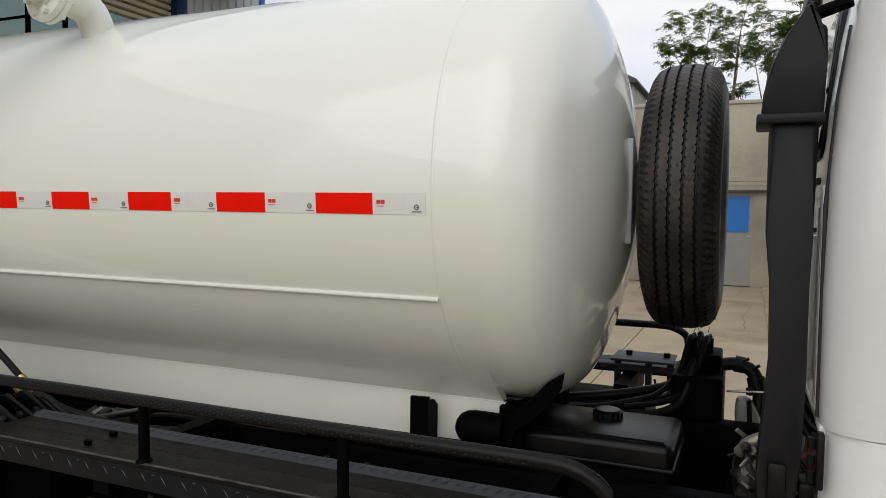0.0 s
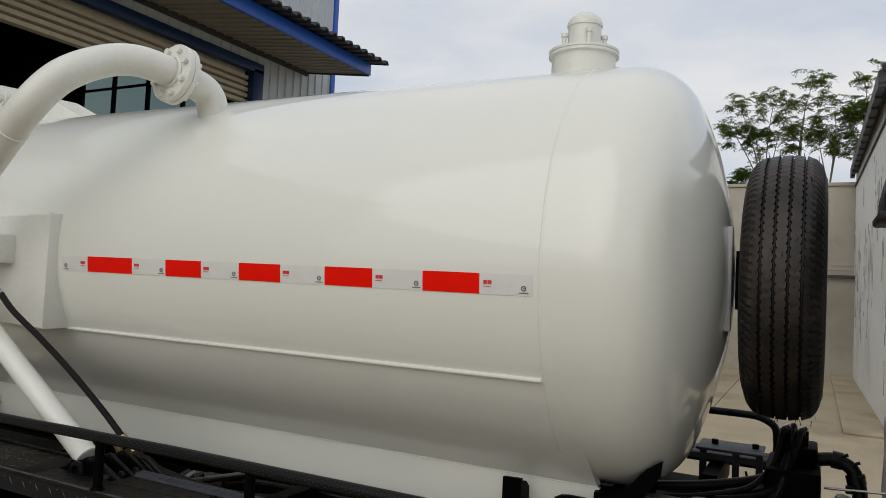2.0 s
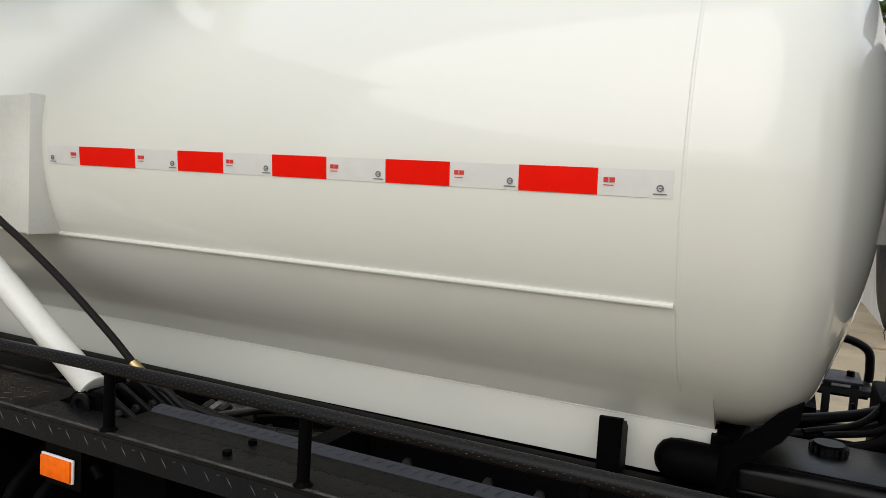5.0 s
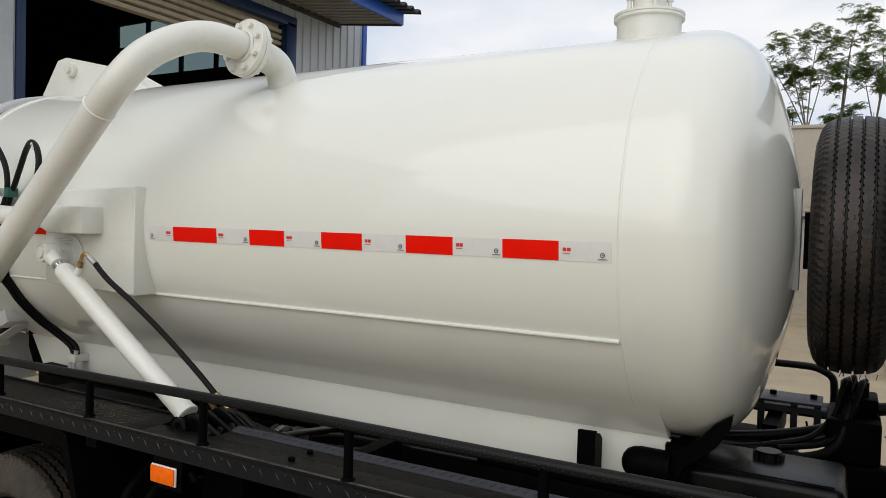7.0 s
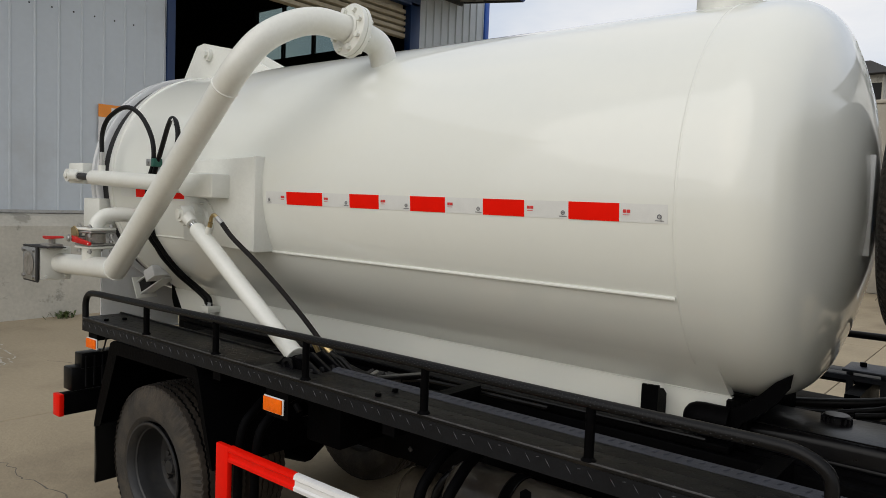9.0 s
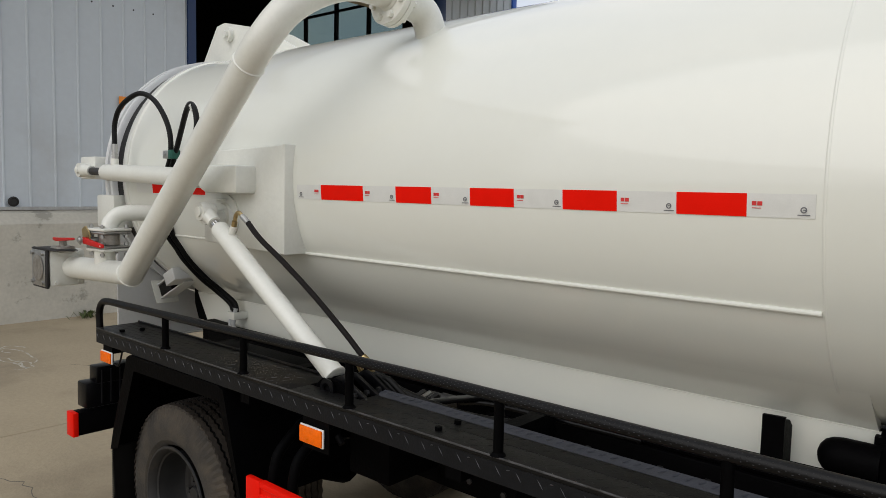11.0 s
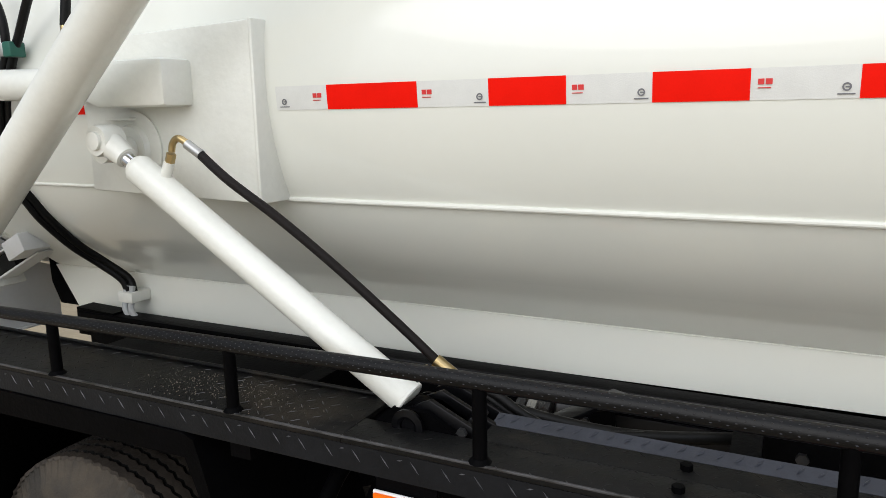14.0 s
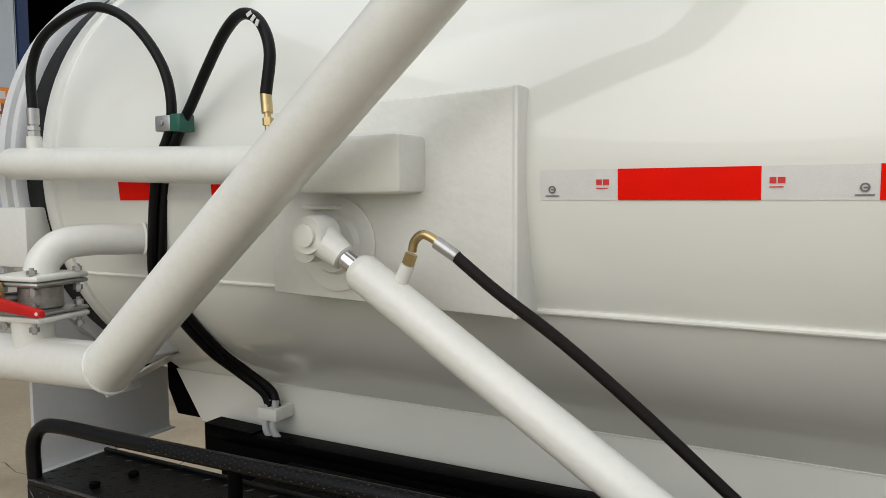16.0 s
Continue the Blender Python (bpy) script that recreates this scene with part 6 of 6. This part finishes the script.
cab = part("cab", cab_shell(), CAB_SHADED, truck, "white forward-control cab with a ribbed rear wall", smooth=50)
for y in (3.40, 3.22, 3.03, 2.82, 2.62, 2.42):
    part("pressed_rib", B((-0.760, y - 0.022, 1.27), (-0.747, y + 0.022, 1.545), 0.006), CAB_SHADED, cab)
    part("pressed_rib", B((-0.757, y - 0.10, 1.285), (-0.747, y - 0.085, 1.60), 0.003), CAB_SHADED, cab)
for y0, y1 in ((3.32, 3.50), (3.05, 3.24), (2.89, 3.0), (2.64, 2.82), (2.42, 2.58)):
    part("drain_slot", B((-0.7555, y0, 1.648), (-0.746, y1, 1.660), 0.002), HUB, cab, "dark pressed slot")
    part("drain_slot", B((-0.7570, y0 + 0.03, 1.550), (-0.746, y1 - 0.01, 1.558), 0.002), HUB, cab)
WIN = [(2.45, 1.700), (3.27, 1.700), (3.305, 1.712), (3.318, 1.74), (3.30, 1.88), (3.235, 2.00), (3.18, 2.055), (2.54, 2.055), (2.485, 2.00), (2.42, 1.88), (2.40, 1.74), (2.415, 1.712)]
lean(part("window_seal", P(WIN, "x", -0.753, -0.735, 0.004), HOSE, cab, "black rubber window seal"))
cy, cz = 2.86, 1.87
lean(part("rear_window", P([(cy + (y - cy) * 0.945, cz + (z - cz) * 0.87) for y, z in WIN], "x", -0.757, -0.7535), WINDOW, cab, "grey tinted rear window reflecting the sky"))
part("lower_edge", B((-0.752, 2.20, 1.195), (-0.70, 3.58, 1.212), 0.004), CAB_SHADED, cab)
part("rear_post", P([(-0.772, 1.236), (-0.692, 1.236), (-0.696, 1.177), (-0.694, 1.04), (-0.724, 0.942), (-0.762, 0.947), (-0.776, 1.022), (-0.770, 1.13)], "y", 3.30, 3.318, 0.004), PANEL_GREY, cab, "grey painted rear mounting post")
part("post_flange", P([(-0.714, 1.236), (-0.700, 1.236), (-0.700, 1.04), (-0.730, 0.945), (-0.742, 0.950), (-0.715, 1.04)], "y", 3.270, 3.300, 0.003), PANEL_GREY, cab)
for x, z in ((-0.752, 1.005), (-0.760, 0.975), (-0.728, 1.075), (-0.745, 1.12)):
    part("post_hole", L([(0, 0), (0.007, 0), (0.007, 0.003), (0, 0.003)], along((x, 3.2995, z), (x, 0, z)), 12), HUB, cab)
part("rear_post", P([(-0.742, 1.19), (-0.69, 1.19), (-0.68, 0.80), (-0.72, 0.80)], "y", 2.20, 2.24), CAB_SHADED, cab)
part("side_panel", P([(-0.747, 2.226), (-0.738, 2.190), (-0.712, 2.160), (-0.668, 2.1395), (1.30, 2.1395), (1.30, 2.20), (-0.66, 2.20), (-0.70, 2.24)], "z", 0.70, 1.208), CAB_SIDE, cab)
part("corner_seam", T([(-0.7515, 2.232, 1.22), (-0.7525, 2.232, 1.60), (-0.738, 2.245, 1.80), (-0.722, 2.25, 1.92)], 0.0045, 8), HUB, cab)
# engine under the cab
engine = part("engine", B((-0.80, 2.66, 0.62), (0.5, 3.16, 0.90), 0.03), BLACK, truck, "greasy engine under the cab")
part("intake_elbow", T(smooth_path([(-0.868, 2.80, 0.985), (-0.885, 2.82, 0.93), (-0.880, 2.80, 0.86), (-0.84, 2.80, 0.80), (-0.76, 2.80, 0.77)], 6), 0.036, 18), GRIME, engine, "grimy cast metal elbow")
part("clamp_ring", L([(0.037, -0.008), (0.044, -0.008), (0.044, 0.008), (0.037, 0.008)], along((-0.883, 2.815, 0.90), (-0.882, 2.80, 0.86)), 20), GRIME, engine)
part("actuator", L([(0, -0.035), (0.026, -0.035), (0.034, -0.028), (0.034, 0.0), (0.040, 0.002), (0.040, 0.010), (0.030, 0.014), (0.020, 0.034), (0, 0.036)], along((-0.848, 2.690, 0.972), (-0.90, 2.40, 1.02)), 24), GRIME, engine)
part("actuator_rim", L([(0.040, -0.003), (0.044, -0.003), (0.044, 0.006), (0.040, 0.006)], along((-0.848, 2.690, 0.972), (-0.90, 2.40, 1.02)), 24), GRIME, engine)
part("actuator_stem", T([(-0.848, 2.690, 0.972), (-0.80, 2.78, 0.88)], 0.014, 12), GRIME, engine)
part("outlet", T(smooth_path([(-0.868, 2.80, 0.985), (-0.84, 2.79, 1.005), (-0.80, 2.79, 1.0), (-0.72, 2.80, 0.97)], 6), 0.020, 14), GRIME, engine)
part("housing", L([(0.02, -0.05), (0.055, -0.045), (0.062, 0.0), (0.045, 0.045), (0.02, 0.05)], along((-0.775, 2.655, 0.915), (-0.85, 2.40, 0.96)), 24), GRIME, engine)
part("housing_lug", B((-0.80, 2.615, 0.955), (-0.765, 2.66, 0.985), 0.005), GRIME, engine)
part("housing_lug", B((-0.76, 2.615, 0.855), (-0.725, 2.66, 0.885), 0.005), GRIME, engine)
part("rocker_cover", B((-0.825, 2.705, 0.955), (-0.45, 2.86, 1.015), 0.020), RUST, engine, "red oxide cover")
for x, y, z in ((-0.80, 2.86, 0.93), (-0.79, 2.90, 0.985), (-0.81, 2.94, 0.92)):
    part("bolt", bolt(bmesh.new(), (x, y, z), (x - 0.3, y - 0.2, z + 0.1), 0.012, 0.02), GRIME, engine)
for k in range(5):
    part("hose", T(smooth_path([(-0.86 + 0.05 * k, 2.55, 0.70), (-0.85 + 0.05 * k, 2.62, 0.80), (-0.80 + 0.03 * k, 2.72 + 0.04 * k, 0.88 + 0.03 * k), (-0.55, 2.85, 1.05)], 6), 0.013, 10), HOSE, engine)
bottle = part("coolant_bottle", P([(-0.896, 0.850), (-0.87, 0.826), (-0.812, 0.826), (-0.802, 0.85), (-0.832, 0.945), (-0.858, 0.990), (-0.898, 0.992), (-0.905, 0.955)], "y", 3.26, 3.33, 0.014), MILKY, truck, "translucent plastic coolant bottle")
part("cap", T([(-0.86, 3.30, 1.00), (-0.86, 3.30, 1.022)], 0.012, 12), PLASTIC, bottle)
part("hose", T(smooth_path([(-0.862, 3.262, 0.99), (-0.858, 3.258, 0.93), (-0.85, 3.262, 0.87), (-0.83, 3.25, 0.80)], 6), 0.008, 10), HOSE, bottle)
# alternator, pipes and cables behind the engine
part("alternator", L([(0, -0.045), (0.026, -0.045), (0.034, -0.035), (0.034, 0.030), (0.027, 0.040), (0.012, 0.044), (0.012, 0.056), (0, 0.056)], along((-0.816, 2.735, 0.925), (-0.93, 2.45, 0.97)), 24), CAST, engine, "grimy cast alternator")
for k in range(10):
    a = 2 * math.pi * k / 10
    q = along((-0.816, 2.735, 0.925), (-0.93, 2.45, 0.97)) @ Vector((0.031 * math.cos(a), 0.031 * math.sin(a), 0.032))
    part("alternator_fin", T([q, q + Vector((0.010, 0.032, -0.005))], 0.004, 6), GRIME, engine)
part("charge_pipe", T(smooth_path([(-0.905, 2.72, 0.985), (-0.880, 2.70, 1.020), (-0.845, 2.705, 1.035), (-0.80, 2.74, 1.020), (-0.74, 2.80, 1.0)], 7), 0.015, 16), CAST, engine, "cast metal charge pipe")
part("charge_hose", T(smooth_path([(-0.80, 2.74, 1.020), (-0.76, 2.745, 1.005), (-0.70, 2.76, 0.985), (-0.60, 2.78, 0.975)], 6), 0.030, 18), RUST, engine, "red silicone hose")
for t in (0.25, 0.72):
    q = Vector((-0.80, 2.74, 1.020)).lerp(Vector((-0.70, 2.76, 0.985)), t)
    part("hose_clamp", L([(0.029, -0.006), (0.033, -0.006), (0.033, 0.006), (0.029, 0.006)], along(q, q + Vector((1, 0.2, -0.35))), 22), STEEL, engine)
for k, (x, z) in enumerate(((-0.86, 1.00), (-0.83, 0.955), (-0.875, 0.94), (-0.80, 0.935), (-0.815, 1.045))):
    part("pipe_union", bolt(bmesh.new(), (x, 2.69 + 0.01 * k, z), (x - 0.25, 2.40, z + 0.15), 0.012 + 0.002 * (k % 2), 0.026), STEEL if k % 2 else CAST, engine)
for k in range(4):
    z = 1.06 + 0.035 * k
    part("cable", T(smooth_path([(-0.735, 2.95 + 0.05 * k, 1.20), (-0.745, 2.90 + 0.04 * k, z + 0.05), (-0.76, 2.82, z - 0.03), (-0.72, 2.76, z - 0.08), (-0.64, 2.75, z - 0.06)], 7), 0.006 + 0.002 * (k % 3), 8), HOSE, engine)
rng = random.Random(41)
for k in range(26):
    p = Vector((rng.uniform(-0.90, -0.74), rng.uniform(2.66, 2.80), rng.uniform(0.86, 1.04)))
    d = Vector((rng.uniform(-1, 1), rng.uniform(-1, 0.2), rng.uniform(-1, 1))).normalized()
    if k % 3 == 0:
        part("stud", bolt(bmesh.new(), p, p + d, rng.uniform(0.006, 0.011), rng.uniform(0.012, 0.03)), STEEL, engine)
    elif k % 3 == 1:
        part("oil_line", T(smooth_path([p, p + d * 0.03 + Vector((0, -0.01, 0.02)), p + d * 0.07], 5), rng.uniform(0.004, 0.008), 8), CAST if k % 2 else HOSE, engine)
    else:
        part("casting_lug", B(p - Vector((0.012, 0.010, 0.009)), p + Vector((0.012, 0.010, 0.009)), 0.004, Matrix.Rotation(rng.uniform(0, 3), 4, d)), GRIME, engine)
part("gear_lever_box", B((-0.79, 2.86, 1.02), (-0.66, 3.02, 1.13), 0.015), BLACK, engine)
part("bellows", L([(0.018, 0.0), (0.034, 0.006), (0.022, 0.014), (0.036, 0.022), (0.024, 0.030), (0.038, 0.038), (0.026, 0.046), (0.040, 0.056), (0.030, 0.066)], Matrix.Translation((-0.745, 2.84, 1.03)), 20), HOSE, engine, "black rubber bellows")
engine.location.x = 0.022
part("mount_bracket", P([(-0.83, 0.80), (-0.74, 0.80), (-0.745, 0.955), (-0.80, 0.945), (-0.83, 0.88)], "y", 3.05, 3.06), BLACK, engine)
part("step_bracket", B((-0.92, 2.30, 0.62), (-0.62, 3.30, 0.80), 0.01), BLACK, truck, "black bracket on the chassis front")
part("rod", T([(-0.93, 3.30, 1.005), (-0.68, 3.26, 1.03)], 0.004, 8), STEEL, truck, "thin steel release rod")

# raised air intake behind the cab
intake = part("air_intake", P([(-0.865, 1.762), (-0.862, 1.80), (-0.850, 1.855), (-0.828, 1.905), (-0.80, 1.945), (-0.792, 1.962), (-0.785, 1.960), (-0.782, 1.925), (-0.762, 1.918), (-0.760, 1.86), (-0.763, 1.758)], "y", 2.215, 2.36, 0.008), PLASTIC, truck, "black plastic raised air intake")
part("lip", B((-0.872, 2.208, 1.748), (-0.760, 2.368, 1.766), 0.005), PLASTIC, intake)
part("duct", P([(-0.849, 1.75), (-0.768, 1.75), (-0.771, 1.55), (-0.774, 1.46), (-0.773, 1.29), (-0.777, 1.14), (-0.787, 0.98), (-0.85, 0.96), (-0.85, 1.10), (-0.835, 1.30), (-0.838, 1.45), (-0.848, 1.55)], "y", 2.225, 2.34, 0.012), PLASTIC, intake)
part("bellows", B((-0.85, 2.22, 0.90), (-0.78, 2.35, 0.98), 0.01), HOSE, intake)
part("clip", B((-0.832, 2.208, 1.05), (-0.800, 2.226, 1.13), 0.006), HOSE, intake)
part("clip", B((-0.778, 2.24, 1.06), (-0.752, 2.30, 1.09), 0.005), HOSE, intake)
part("stay", T([(-0.785, 2.28, 1.950), (-0.72, 2.28, 1.972)], 0.012, 10), BLACK, intake)
# door hinge and folded seams on the cab's rear corner
hinge = part("hinge", B((-0.756, 2.168, 1.105), (-0.744, 2.192, 1.205), 0.003), HOSE, cab, "black cab corner hinge")
for z in (1.125, 1.155, 1.185):
    part("knuckle", T([(-0.764, 2.182, z - 0.009), (-0.764, 2.182, z + 0.009)], 0.007, 10), HOSE, hinge)
for y in (2.262, 2.300):
    part("corner_fold", B((-0.7565, y - 0.003, 1.225), (-0.7500, y + 0.003, 1.64), 0.002), CAB_SHADED, cab)
